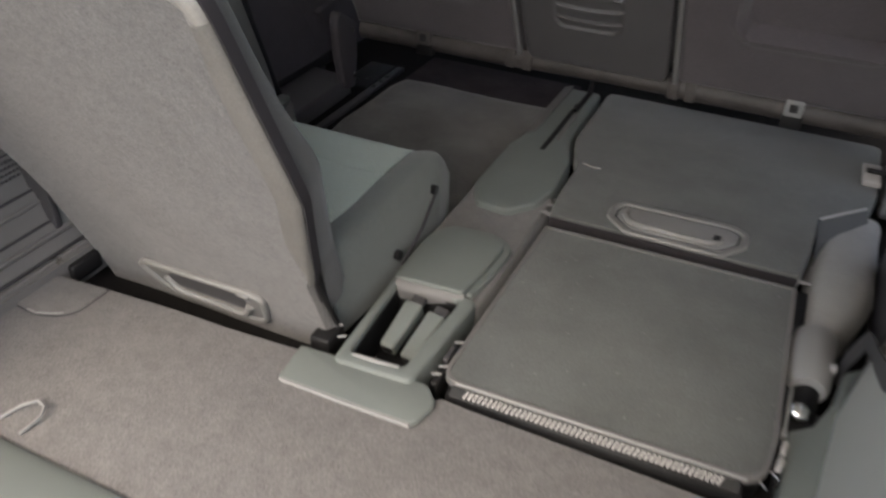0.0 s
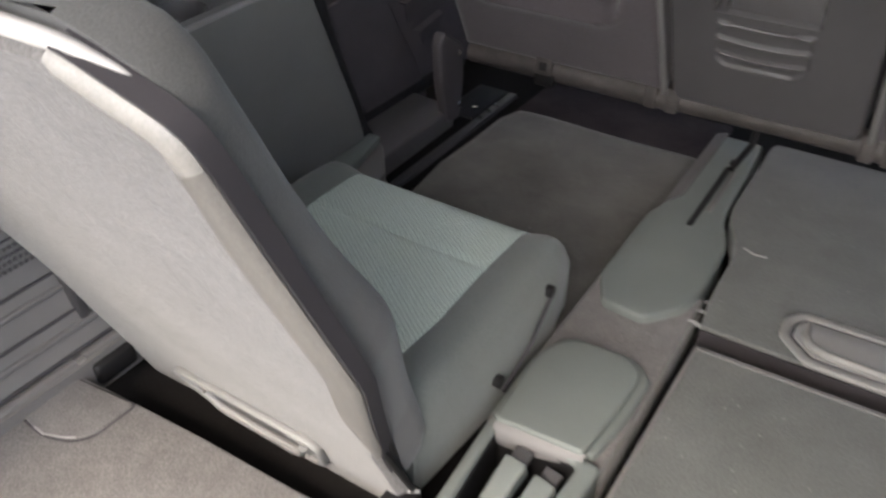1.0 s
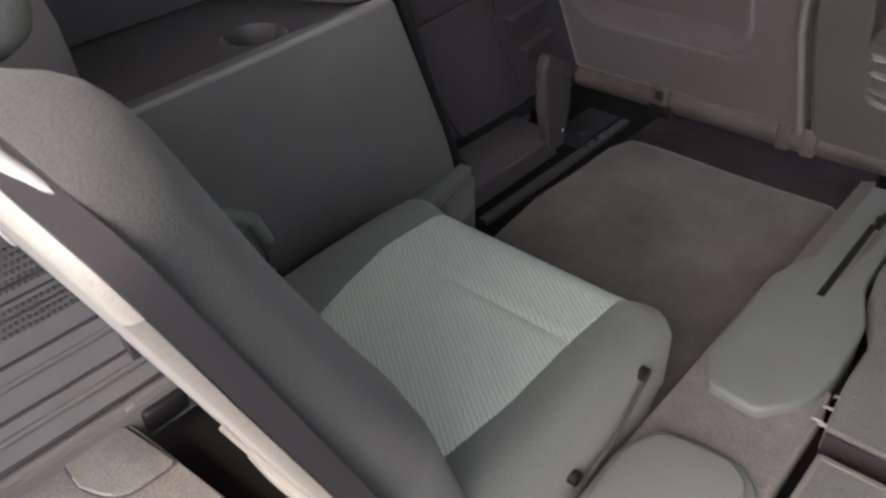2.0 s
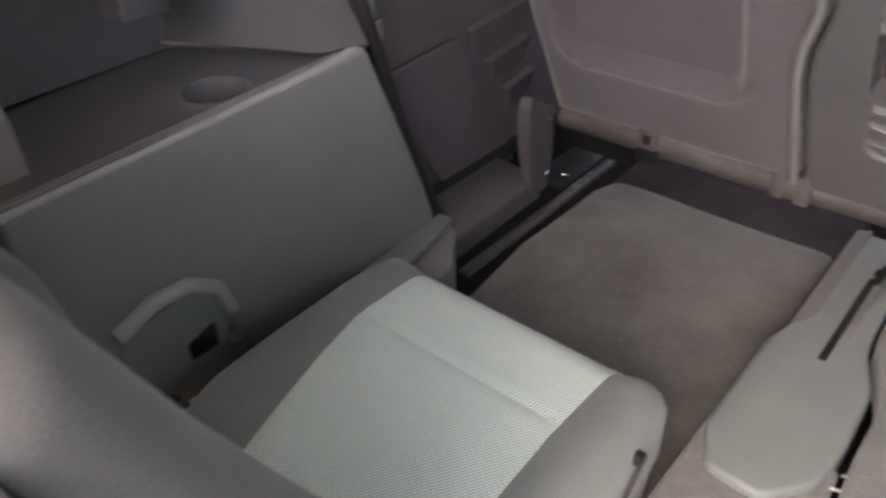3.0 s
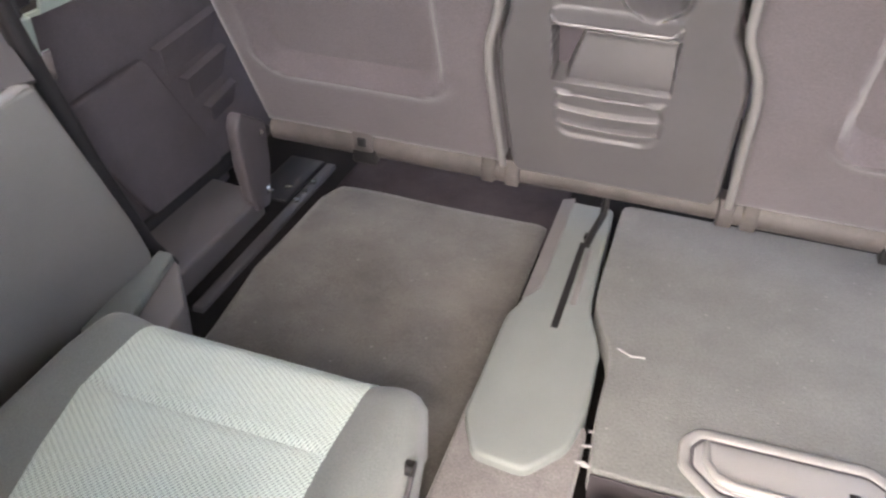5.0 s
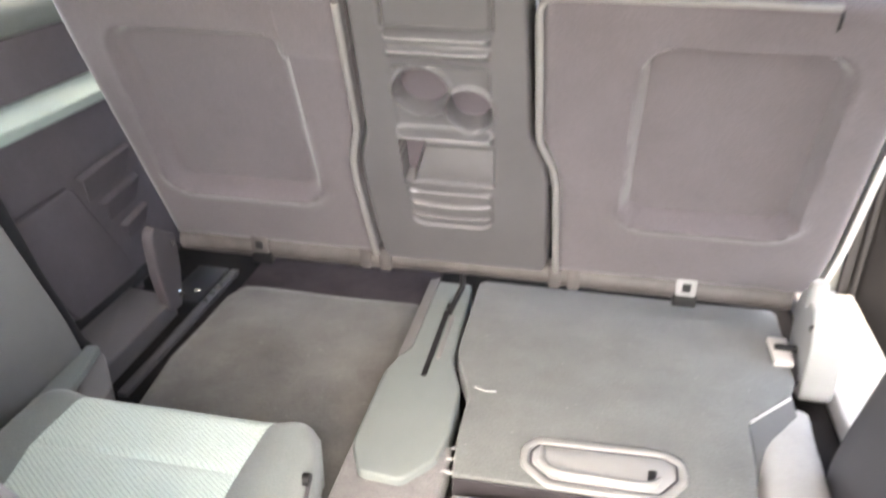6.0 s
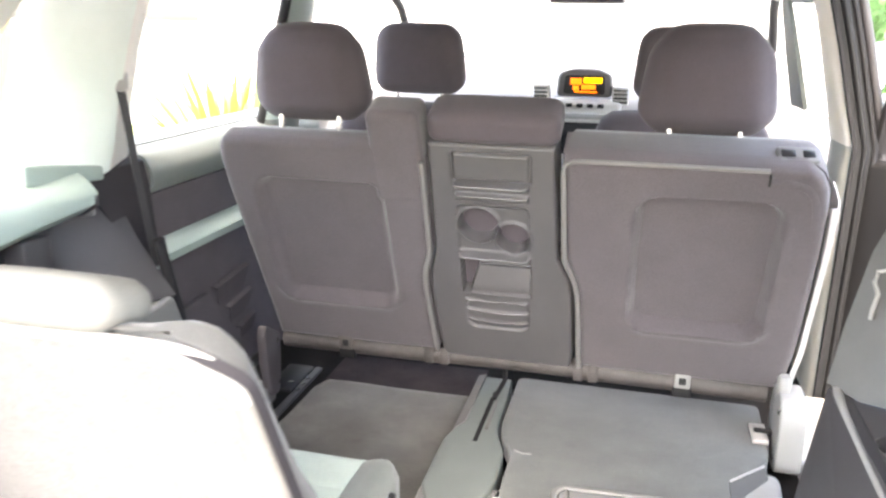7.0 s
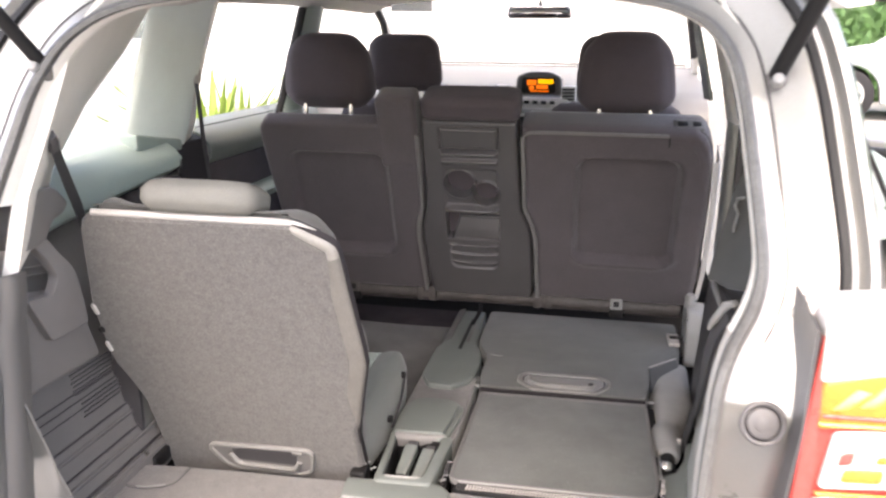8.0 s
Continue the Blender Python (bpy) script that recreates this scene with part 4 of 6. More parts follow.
part("hatch_board", slab(rounded([(-0.575, 0.244), (-0.530, 0.240), (-0.495, 0.254), (-0.480, 0.272), (-0.478, 0.330), (-0.575, 0.318)], [0.004, 0.015, 0.015, 0.012, 0.008, 0.004]), -0.018, -0.0105, 0.002, 2), CARPET, lid)
part("hatch_seam", slab(rounded([(-0.578, 0.241), (-0.530, 0.237), (-0.493, 0.251), (-0.477, 0.271), (-0.475, 0.333), (-0.578, 0.321)], [0.004, 0.015, 0.015, 0.012, 0.008, 0.004]), -0.018, -0.0134, 0.0, 1), TRIM_DEEP, lid)
part("hatch_edge", tube([(-0.548, 0.2415, -0.0112), (-0.530, 0.2405, -0.0105), (-0.505, 0.2505, -0.0105), (-0.494, 0.258, -0.0112)], 0.0014, 6), MID_GREY, lid)
loop = thing("tie_down_loop", "thin steel tie-down loop on the boot carpet", "tie-down loop")
part("loop_wire", tube([(-0.405, 0.075, -0.012), (-0.392, 0.10, -0.006), (-0.378, 0.112, -0.004), (-0.362, 0.108, -0.004), (-0.355, 0.095, -0.006), (-0.362, 0.066, -0.012)], 0.0022, 8), MID_GREY, loop)


# ---- third row: the folded seat ----
def folded_seat():
    t = thing("folded_seat", "dark grey third-row seat folded flat into the floor", "car seat")
    outline = rounded([(0.058, 0.832), (0.475, 0.838), (0.487, 0.905), (0.493, 1.040), (0.565, 1.120), (0.585, 1.16), (0.592, 1.40), (0.011, 1.40), (0.010, 1.125), (0.051, 1.030), (0.050, 0.917)], [0.01, 0.01, 0.02, 0.008, 0.01, 0.02, 0.02, 0.02, 0.04, 0.03, 0.03])
    part("back_panel", slab(outline, -0.045, 0.0, 0.004, 3), PANEL_FELT, t, "dark felt-covered back panel")
    handle(t, [(0.149, 0.908), (0.168, 0.934), (0.360, 0.941), (0.390, 0.920), (0.390, 0.878), (0.356, 0.833), (0.192, 0.831), (0.151, 0.868)], Matrix(), HANDLE)
    # Dark sheet over the felt edge paints the shadow in the joint.
    part("rear_face", sheet([[(0.060, 0.8315, z), (0.26, 0.8345, z), (0.474, 0.8375, z)] for z in (-0.0035, -0.02, -0.044)], 0.002), FOOT_DARK, t, "rear edge with the joint's shadow painted dark", m=Matrix.Translation((0, -0.0025, 0)))
    part("side_wedge", sheet([[(0.492, 1.040, -0.003), (0.53, 1.078, -0.003), (0.570, 1.116, -0.003)], [(0.494, 0.99, -0.014), (0.535, 1.035, -0.014), (0.574, 1.085, -0.014)], [(0.497, 0.90, -0.05), (0.54, 0.97, -0.05), (0.578, 1.03, -0.05)]], 0.003), TRIM_MATT, t)
    part("wedge_lip", tube([(0.494, 1.038, 0.0), (0.53, 1.075, 0.001), (0.568, 1.115, 0.0)], 0.0028, 6), TRIM_LIGHT, t)
    part("striker_plate", box(0.556, 0.590, 1.205, 1.285, 0.0, 0.012, 0.003), TRIM_LIGHT, t, "white plastic catch plate")
    part("catch", box(0.562, 0.60, 1.240, 1.253, 0.008, 0.018, 0.002), BLACK, t)
    part("hinge_pin", tube([(0.048, 0.842, -0.008), (0.062, 0.842, -0.008)], 0.0028, 8), MID_GREY, t)
    part("hinge_pin", tube([(0.478, 0.836, -0.008), (0.495, 0.836, -0.008)], 0.0028, 8), MID_GREY, t)
    for x, y in ((0.053, 0.892), (0.049, 0.868), (0.046, 0.842)):
        part("hinge_pin", tube([(x - 0.006, y - 0.001, -0.006), (x + 0.006, y + 0.001, -0.005)], 0.0018, 8), MID_GREY, t)
    part("crease", tube([(0.058, 1.040, 0.0004), (0.076, 1.031, 0.0006), (0.094, 1.034, 0.0004)], 0.0016, 6), MID_GREY, t)
    return t


folded_seat()


def floor_flap():
    t = thing("floor_flap", "dark felt-covered flap over the stowed seat, with a plastic rim", "floor panel")
    out = rounded([(0.062, 0.374), (0.474, 0.385), (0.482, 0.46), (0.475, 0.802), (0.066, 0.790), (0.064, 0.60)], [0.03, 0.035, 0.02, 0.006, 0.006, 0.02], 6)
    part("flap_board", slab(offset(out, 0.005), -0.03, 0.0, 0.002, 3), PANEL_FELT, t)
    # Lighter tube paints the glossy highlight along the rim.
    part("rim_edge", tube([(x, 0.3745 + 0.0265 * (x - 0.06), 0.0004) for x in (0.085, 0.18, 0.30, 0.40, 0.455)], 0.0022, 8), MID_GREY, t, "rear edge with a painted highlight line")
    part("rim", ring(out, offset(out, 0.006), -0.010, 0.0022, 0.002), TRIM, t, "worn grey plastic rim")
    part("skirt", ring(offset(out, 0.004), offset(out, 0.010), -0.05, -0.009, 0.001), BLACK, t)
    part("ribbed_strip", sheet([[(x, y + 0.0265 * (x - 0.06), z) for x in np.linspace(0.082, 0.450, 7)] for y, z in ((0.3725, -0.0040), (0.3665, -0.0080), (0.361, -0.0125))], 0.002), BLACK, t)
    # Black box paints the shade down in the gap.
    part("side_gap_shade", box(0.470, 0.496, 0.505, 0.832, -0.05, -0.022, 0.002), BLACK, t, "black box standing in for shade in the gap beside the flap")
    part("strip_base", box(0.075, 0.455, 0.3655, 0.385, -0.05, -0.013, 0.001, 1), BLACK, t)
    strip = bmesh.new()
    for k in range(50):
        x = 0.104 + k * 0.0066
        b = bmesh.ops.create_cube(strip, size=1)["verts"]
        bmesh.ops.transform(strip, matrix=Matrix.Translation((x, 0.3665 + 0.0265 * (x - 0.06), -0.0070)) @ pose(0, 0, 0, 30, 0, -24) @ Matrix.Diagonal((0.0027, 0.0115, 0.0036, 1)), verts=b)
    tagged(part("ribs", strip, TRIM_LIGHT, t, "fine ribs along the rear edge", smooth=False), kind="stuff")
    # worn links along the side
    part("side_rail", tube([(0.4895, 0.575, -0.006), (0.4885, 0.53, -0.006), (0.4875, 0.482, -0.006)], 0.0026, 8), MID_GREY, t)
    for x, y, turned in ((0.4905, 0.459, -8), (0.4885, 0.428, -14)):
        part("link", box(-0.0035, 0.0035, -0.012, 0.012, -0.003, 0.003, 0.001), TRIM_LIGHT, t, m=Matrix.Translation((x, y, -0.005)) @ pose(0, 0, 0, 0, 0, turned))
    part("link_pin", tube([(0.479, 0.414, -0.004), (0.489, 0.406, -0.004)], 0.0018, 8), STEEL, t)
    part("link_pin", tube([(0.470, 0.396, -0.008), (0.478, 0.388, -0.008)], 0.0018, 8), STEEL, t)
    return t


flap = floor_flap()


# ---- centre console strip between the seats ----
def console():
    t = thing("centre_console", "grey-green plastic floor console with two belt buckles", "console")
    part("flange", slab(rounded([(-0.135, 0.285), (0.065, 0.289), (0.077, 0.335), (0.052, 0.362), (-0.02, 0.36), (-0.142, 0.352)], [0.006, 0.012, 0.012, 0.01, 0.01, 0.006]), -0.014, -0.004, 0.004, 3), TRIM_GREEN, t)
    part("flange_edge", tube([(-0.130, 0.2835, -0.006), (-0.03, 0.2845, -0.006), (0.062, 0.287, -0.006)], 0.0028, 8), MID_GREY, t, "pale edge")
    out = rounded([(-0.085, 0.342), (0.032, 0.349), (0.044, 0.545), (-0.098, 0.545)], 0.012)
    inn = rounded([(-0.070, 0.364), (0.010, 0.369), (0.020, 0.535), (-0.084, 0.535)], 0.012)
    part("buckle_frame", ring(out, inn, -0.07, 0.002, 0.004), TRIM_GREEN, t)
    part("well_liner", ring(offset(inn, 0.0004), offset(inn, 0.002), -0.07, -0.007, 0), BLACK, t)
    for x, y in ((-0.097, 0.389), (-0.114, 0.407)):
        part("hinge_pin", tube([(x - 0.006, y - 0.003, -0.002), (x + 0.006, y + 0.002, 0.001)], 0.0017, 8), MID_GREY, t)
    part("frame_edge", tube([(-0.064, 0.3615, 0.0), (-0.03, 0.363, 0.001), (0.004, 0.367, 0.0)], 0.004, 8), MID_GREY, t)
    part("well_floor", box(-0.09, 0.03, 0.345, 0.55, -0.085, -0.07, 0.002), BLACK, t)
    part("lid", slab(rounded([(-0.090, 0.535), (0.020, 0.543), (0.028, 0.62), (0.031, 0.692), (0.004, 0.714), (-0.074, 0.706), (-0.097, 0.660)], [0.006, 0.006, 0.02, 0.018, 0.018, 0.020, 0.03]), -0.03, 0.012, 0.010, 4), TRIM_GREEN, t, "grey-green padded lid")
    part("lid_rim", slab(rounded([(-0.100, 0.546), (0.030, 0.552), (0.040, 0.62), (0.042, 0.700), (0.008, 0.726), (-0.080, 0.718), (-0.104, 0.664)], [0.006, 0.006, 0.02, 0.018, 0.018, 0.020, 0.03]), -0.03, 0.0015, 0.004, 3), TRIM_GREEN, t)
    part("lid_edge", sheet([[(x, y + 0.1 * (x + 0.09), z) for x in (-0.088, -0.03, 0.022)] for y, z in ((0.536, 0.004), (0.529, 0.000), (0.527, -0.010), (0.531, -0.024))], 0.003), TRIM, t)
    part("carpet_strip", slab(rounded([(-0.105, 0.54), (0.045, 0.54), (0.045, 0.90), (-0.105, 0.90)], 0.01), -0.075, -0.008, 0.006, 3), CARPET, t, "worn carpeted strip")
    tongue = rounded([(-0.100, 0.862), (-0.073, 0.806), (-0.010, 0.800), (0.030, 0.850), (0.040, 0.905), (0.037, 1.025), (0.007, 1.105), (-0.001, 1.37), (-0.088, 1.37), (-0.088, 1.085), (-0.100, 1.05)], [0.012, 0.012, 0.012, 0.012, 0.02, 0.02, 0.03, 0.01, 0.01, 0.03, 0.012])
    part("cover_plate", slab(tongue, -0.075, 0.006, 0.006, 3), TRIM_GREEN, t, "smooth grey-green cover plate")
    part("rail_groove", box(-0.036, -0.026, 1.045, 1.255, 0.0055, 0.0068, 0.0, 1), BLACK, t)
    part("rail_slot", box(-0.0215, -0.013, 1.10, 1.24, 0.0058, 0.0085, 0.001, 1), TRIM, t)
    part("side_ramp", sheet([[(-0.088, 1.09, 0.006), (-0.088, 1.37, 0.006)], [(-0.068, 1.12, 0.012), (-0.068, 1.37, 0.012)]], 0.003), TRIM, t)
    part("cable", tube([(-0.026, 1.245, 0.008), (-0.022, 1.28, 0.012), (-0.012, 1.31, 0.03), (-0.014, 1.33, 0.05)], 0.006, 8), BLACK, t)
    part("clip", box(-0.033, -0.019, 1.262, 1.276, 0.005, 0.014, 0.002), BLACK, t)
    return t


console()
catch = thing("flap_catch", "black steel catch with bright pins between console and flap", "catch")
part("catch_plate", box(0.046, 0.058, 0.375, 0.470, -0.05, -0.014, 0.003), BLACK, catch)
for x, y, z in ((0.050, 0.388, -0.012), (0.053, 0.405, -0.011), (0.052, 0.46, -0.012)):
    part("pin", tube([(x - 0.007, y, z), (x + 0.006, y + 0.004, z + 0.002)], 0.0016, 8), MID_GREY, catch)
part("lever", box(0.047, 0.055, 0.415, 0.448, -0.016, -0.004, 0.002), TRIM_DEEP, catch)


def buckle(m):
    t = thing("belt_buckle", "grey plastic seat belt buckle lying in the console", "belt buckle", "belt buckles")
    part("buckle_body", slab(rounded([(-0.0115, -0.040), (0.0115, -0.040), (0.0145, 0.045), (-0.0145, 0.045)], 0.005), -0.012, 0.012, 0.005, 3), TRIM_GREEN, t)
    part("red_button", box(-0.009, 0.009, -0.042, -0.035, -0.006, 0.007, 0.002), BLACK, t)
    part("buckle_strap", box(-0.011, 0.011, 0.04, 0.062, -0.004, 0.004, 0.001), BELT, t)
    t.matrix_world = m
    return t


buckle(pose(-0.046, 0.468, -0.028, 17, 0, -4))
buckle(pose(-0.008, 0.462, -0.031, 17, 0, -7))


# ---- second row ----
def row_seat(name, label, left, right, v1, height, headrest=None, shoulder=None):
    t = thing(name, label, "car seat", "second row seats")
    part("back_panel", field(left, right, 0.0, v1, height, 0.045, 60, 72, 0.018, ROW_BACK), BACK_FELT, t, "dark grey felt-covered back")
    flip = ROW_BACK @ Matrix.Diagonal((1, 1, -1, 1)) @ Matrix.Translation((0, 0, 0.165))
    part("padding", field(lambda v: left(v) - 0.004, lambda v: right(v) + 0.004, 0.01, v1 - (0.040 if shoulder else 0.006), lambda x, v: 0.0, 0.135, 26, 34, 0.055, flip), BACK_FELT, t, "dark grey cloth padding")
    inner = right if right(0.3) < 0 else left
    outer = left if inner is right else right
    way = 1 if inner is left else -1
    bead = [(inner(v), v, 0.001) for v in np.linspace(0.005, v1 - 0.034, 34)]
    # Along the top the bead only paints the highlight of the rounded rim.
    if not shoulder:
        bead += [(inner(v1) + way * dx, v1 - dv, -0.001) for dx, dv in ((0.002, 0.024), (0.008, 0.015), (0.018, 0.009), (0.032, 0.007))]
        bead += [(inner(v1) + (0.50 - inner(v1)) * f, v1 - 0.007, -0.002) for f in (0.25, 0.5, 0.75, 1.0)]
    part("edge_bead", tube(bead, [0.0065] * 34 + [0.0048] * (len(bead) - 34), 8), BEAD, t, "grey piping, a painted rim highlight where it crosses the top", m=ROW_BACK)
    if shoulder:
        sh = pad(shoulder[1] - shoulder[0], 0.22, 0.085, 0.016, 0.001, 8)
        sh.transform(ROW_BACK @ Matrix.Translation(((shoulder[0] + shoulder[1]) / 2, 0.554, -0.0415)))
        part("shoulder", sh, BACK_FELT, t)
    else:
        rows = [[(R_out(v) + w, v, h) for v in np.linspace(0.03, 0.50, 16)] for w, h in ((0.004, -0.004), (0.016, -0.008), (0.022, -0.03), (0.022, -0.10))]
        part("side_shield", sheet(rows, 0.003), TRIM_LIGHT, t, "pale plastic side shield", m=ROW_BACK)
        edge = [(0.503, 0.571), (0.535, 0.571), (0.560, 0.566), (0.580, 0.556), (0.595, 0.540), (0.605, 0.518), (0.611, 0.490), (0.614, 0.455)]
        part("corner_guard", sheet([[(x - w * nx, v - w * nv, h) for (x, v), (nx, nv) in zip(edge, [(0, 1), (0.1, 1), (0.3, 0.95), (0.5, 0.87), (0.75, 0.66), (0.9, 0.43), (0.97, 0.25), (1, 0.1)])] for w, h in ((0.026, -0.004), (0.023, 0.001), (0.010, 0.001), (0.0, -0.006), (-0.004, -0.024), (-0.005, -0.09))], 0.003), BACK_FELT, t, "felt corner guard", m=ROW_BACK)
        part("guard_seam", tube([(0.502, 0.548, 0.004), (0.502, 0.566, 0.003), (0.502, 0.576, -0.008), (0.502, 0.578, -0.05)], 0.0022, 6), BLACK, t, m=ROW_BACK)
        bezel = part("release_bezel", slab(rounded([(0.515, -0.085), (0.592, -0.085), (0.590, -0.035), (0.515, -0.028)], 0.010), 0.0, 0.012, 0.004, 3, ROW_BACK @ Matrix(((1, 0, 0, 0), (0, 0, 1, 0.572), (0, 1, 0, 0), (0, 0, 0, 1)))), TRIM, t, "plastic release bezel")
        for a, b in ((0.522, 0.548), (0.560, 0.582)):
            part("slot", slab(rounded([(a, -0.070), (b, -0.070), (b, -0.048), (a, -0.045)], 0.004), 0.010, 0.0135, 0.001, 1, ROW_BACK @ Matrix(((1, 0, 0, 0), (0, 0, 1, 0.572), (0, 1, 0, 0), (0, 0, 0, 1)))), BLACK, bezel)
    if headrest:
        x0, x1, z0, z1, y = headrest
        h = pad(x1 - x0, 0.115, z1 - z0, 0.054, 0.008, 8)
        for v in h.verts:
            v.co.x *= 1 - 0.20 * max(0.0, v.co.z / (z1 - z0) + 0.5) ** 1.5
            v.co.z += 0.010 * math.cos(v.co.x / (x1 - x0) * 3.0) if v.co.z > 0 else 0
        h.transform(Matrix.Translation(((x0 + x1) / 2, y, (z0 + z1) / 2)) @ pose(0, 0, 0, 10, 0, 0))
        hd = part("headrest", h, BLACK_CLOTH, t, "black cloth headrest")
        for k in (0.24, 0.76):
            x = x0 + (x1 - x0) * k
            part("post", tube([(x, y - 0.022, z0 - 0.06), (x, y - 0.018, z0 + 0.03)], 0.0070, 12), STEEL, hd, "chrome post")
            # Collar coloured pale for the bright light on it.
            part("collar", tube([(x, y - 0.022, z0 - 0.06), (x, y - 0.022, z0 - 0.034), (x, y - 0.022, z0 - 0.030)], [0.012, 0.012, 0.009], 14), TRIM_LIGHT, hd, "post collar with the light on it painted pale")
    return t


def dish(x0, x1, v0, v1, depth, r=0.05):
    def h(x, v):
        d = sdr(x, v, x0, x1, v0, v1, r)
        low = 1 - ease(v, v0 + 0.02, v0 + 0.06)
        return -depth * (1 - ease(d, -0.024 + 0.004 * low, 0.0)) + (0.002 + 0.007 * low) * math.exp(-(d / (0.009 + 0.004 * low)) ** 2)
    return h


def lines_of(table):
    return along([((z - 0.09) / 0.922, x) for z, x in table])


L_in = lines_of([(0.09, -0.180), (0.28, -0.190), (0.33, -0.187), (0.385, -0.170), (0.65, -0.166)])
R_in = lines_of([(0.09, 0.166), (0.30, 0.158), (0.34, 0.150), (0.39, 0.128), (0.65, 0.122)])
L_out = lines_of([(0.09, -0.606), (0.20, -0.612), (0.50, -0.630), (0.58, -0.632), (0.61, -0.628), (0.63, -0.612), (0.642, -0.590)])
R_out = lines_of([(0.09, 0.62), (0.20, 0.628), (0.45, 0.624), (0.54, 0.618), (0.585, 0.611), (0.61, 0.597), (0.626, 0.575), (0.638, 0.540)])
row_seat("second_row_seat", "dark grey second-row seat seen from behind, headrest raised", L_out, L_in, 0.590, dish(-0.565, -0.255, 0.14, 0.50, 0.025), (-0.598, -0.330, 0.666, 0.858, 1.235), (-0.278, -0.167))
row_seat("second_row_seat", "dark grey second-row seat with deep dished back, headrest raised", R_in, R_out, 0.584, dish(0.262, 0.552, 0.148, 0.508, 0.036), (0.256, 0.518, 0.670, 0.867, 1.235))


def centre_seat():
    t = thing("middle_seat", "narrow grey middle seat back with cup holders and tray shelves", "car seat")
    left = lines_of([(0.08, -0.158), (0.11, -0.168), (0.28, -0.177), (0.33, -0.174), (0.385, -0.157), (0.65, -0.151)])
    right = lines_of([(0.08, 0.140), (0.11, 0.150), (0.30, 0.146), (0.34, 0.138), (0.39, 0.115), (0.65, 0.106)])
    zv = lambda z: (z - 0.09) / 0.922
    def ledge(z, top, drop, a):
        """A round-edged ledge at z = top that falls back more slowly below it."""
        return a * math.exp(-((z - top) / (0.0035 if z > top else drop * 0.45)) ** 2)
    def h(x, v):
        z = v * 0.922 + 0.09
        out = 0.0
        span = 1 - ease(abs(x + 0.024), 0.074, 0.080)
        # lid at the top with a grip below it
        d = sdr(x, z, -0.104, 0.056, 0.566, 0.626, 0.005)
        out -= 0.007 * math.exp(-(d / 0.0028) ** 2)
        out += (ledge(z, 0.560, 0.018, 0.014) + ledge(z, 0.536, 0.020, 0.010)) * span
        # sunken field with two cup wells
        d = sdr(x, z, -0.104, 0.056, 0.392, 0.512, 0.016)
        out -= 0.006 * (1 - ease(d, -0.008, 0.0))
        w1, w2 = math.hypot(x + 0.056, (z - 0.462) * 1.05) - 0.042, math.hypot(x - 0.018, (z - 0.434) * 1.05) - 0.036
        for w, deep in ((w1, 0.066), (w2, 0.056)):
            out -= deep * (1 - ease(w, -0.005, 0.0)) if w == min(w1, w2) else 0
        w = min(w1, w2)
        out += 0.006 * math.exp(-((w - 0.003) / 0.003) ** 2)
        # shelf and the pocket below it
        out += ledge(z, 0.390, 0.020, 0.017) * span
        d = sdr(x, z, -0.103, 0.056, 0.282, 0.372, 0.004)
        inside = 1 - ease(d, -0.004, 0.0)
        slant = ease(x, -0.092 + (z - 0.282) * 0.32, -0.084 + (z - 0.282) * 0.32)
        out -= inside * ((0.008 + 0.030 * ease(z, 0.284, 0.372)) * slant + 0.055 * (1 - slant))
        out += ledge(z, 0.350, 0.012, 0.010) * inside * slant
        # curved steps at the foot
        for top, a in ((0.268, 0.005), (0.236, 0.0045), (0.207, 0.003)):
            bow = top - 0.007 * (1 - ((x + 0.024) / 0.08) ** 2)
            out += ledge(z, bow, 0.010, a) * (1 - ease(abs(x + 0.024), 0.068, 0.078))
        d = sdr(x, z, -0.100, 0.052, 0.18, 0.268, 0.03)
        out -= 0.005 * (1 - ease(d, -0.006, 0.0))
        return out
    part("back_tray", field(left, right, zv(0.085), zv(0.645), h, 0.07, 124, 300, 0.008, ROW_BACK, 1.0), TRIM_DARK, t, "charcoal plastic tray back")
    # Thin lighter, glossy tubes paint the highlights on the moulded edges.
    for top, bow, x0, x1, r in ((0.560, 0.0, -0.100, 0.054, 0.0024), (0.536, 0.0, -0.098, 0.052, 0.0020), (0.390, 0.0, -0.102, 0.055, 0.0028), (0.350, 0.0, -0.062, 0.052, 0.0016), (0.268, 0.007, -0.094, 0.046, 0.0016), (0.236, 0.007, -0.092, 0.044, 0.0015), (0.207, 0.007, -0.088, 0.040, 0.0010)):
        xs = np.linspace(x0, x1, 14)
        zs = [top - bow * (1 - ((x + 0.024) / 0.08) ** 2) for x in xs]
        part("moulded_edge", tube([(x, zv(z), h(x, zv(z)) + 0.0005) for x, z in zip(xs, zs)], r, 8), HIGHLIGHT_TRIM, t, m=ROW_BACK)
    flip = ROW_BACK @ Matrix.Diagonal((1, 1, -1, 1)) @ Matrix.Translation((0, 0, 0.12))
    part("padding", field(lambda v: left(v), lambda v: right(v), 0.01, 0.60, lambda x, v: 0.0, 0.085, 16, 20, 0.03, flip), BLACK_CLOTH, t)
    roll = pad(0.262, 0.064, 0.105, 0.020, 0.003, 8)
    roll.transform(ROW_BACK @ Matrix.Translation((-0.018, 0.632, -0.052)))
    part("head_roll", roll, BLACK_CLOTH, t, "low black padded head roll")
    return t


centre_seat()


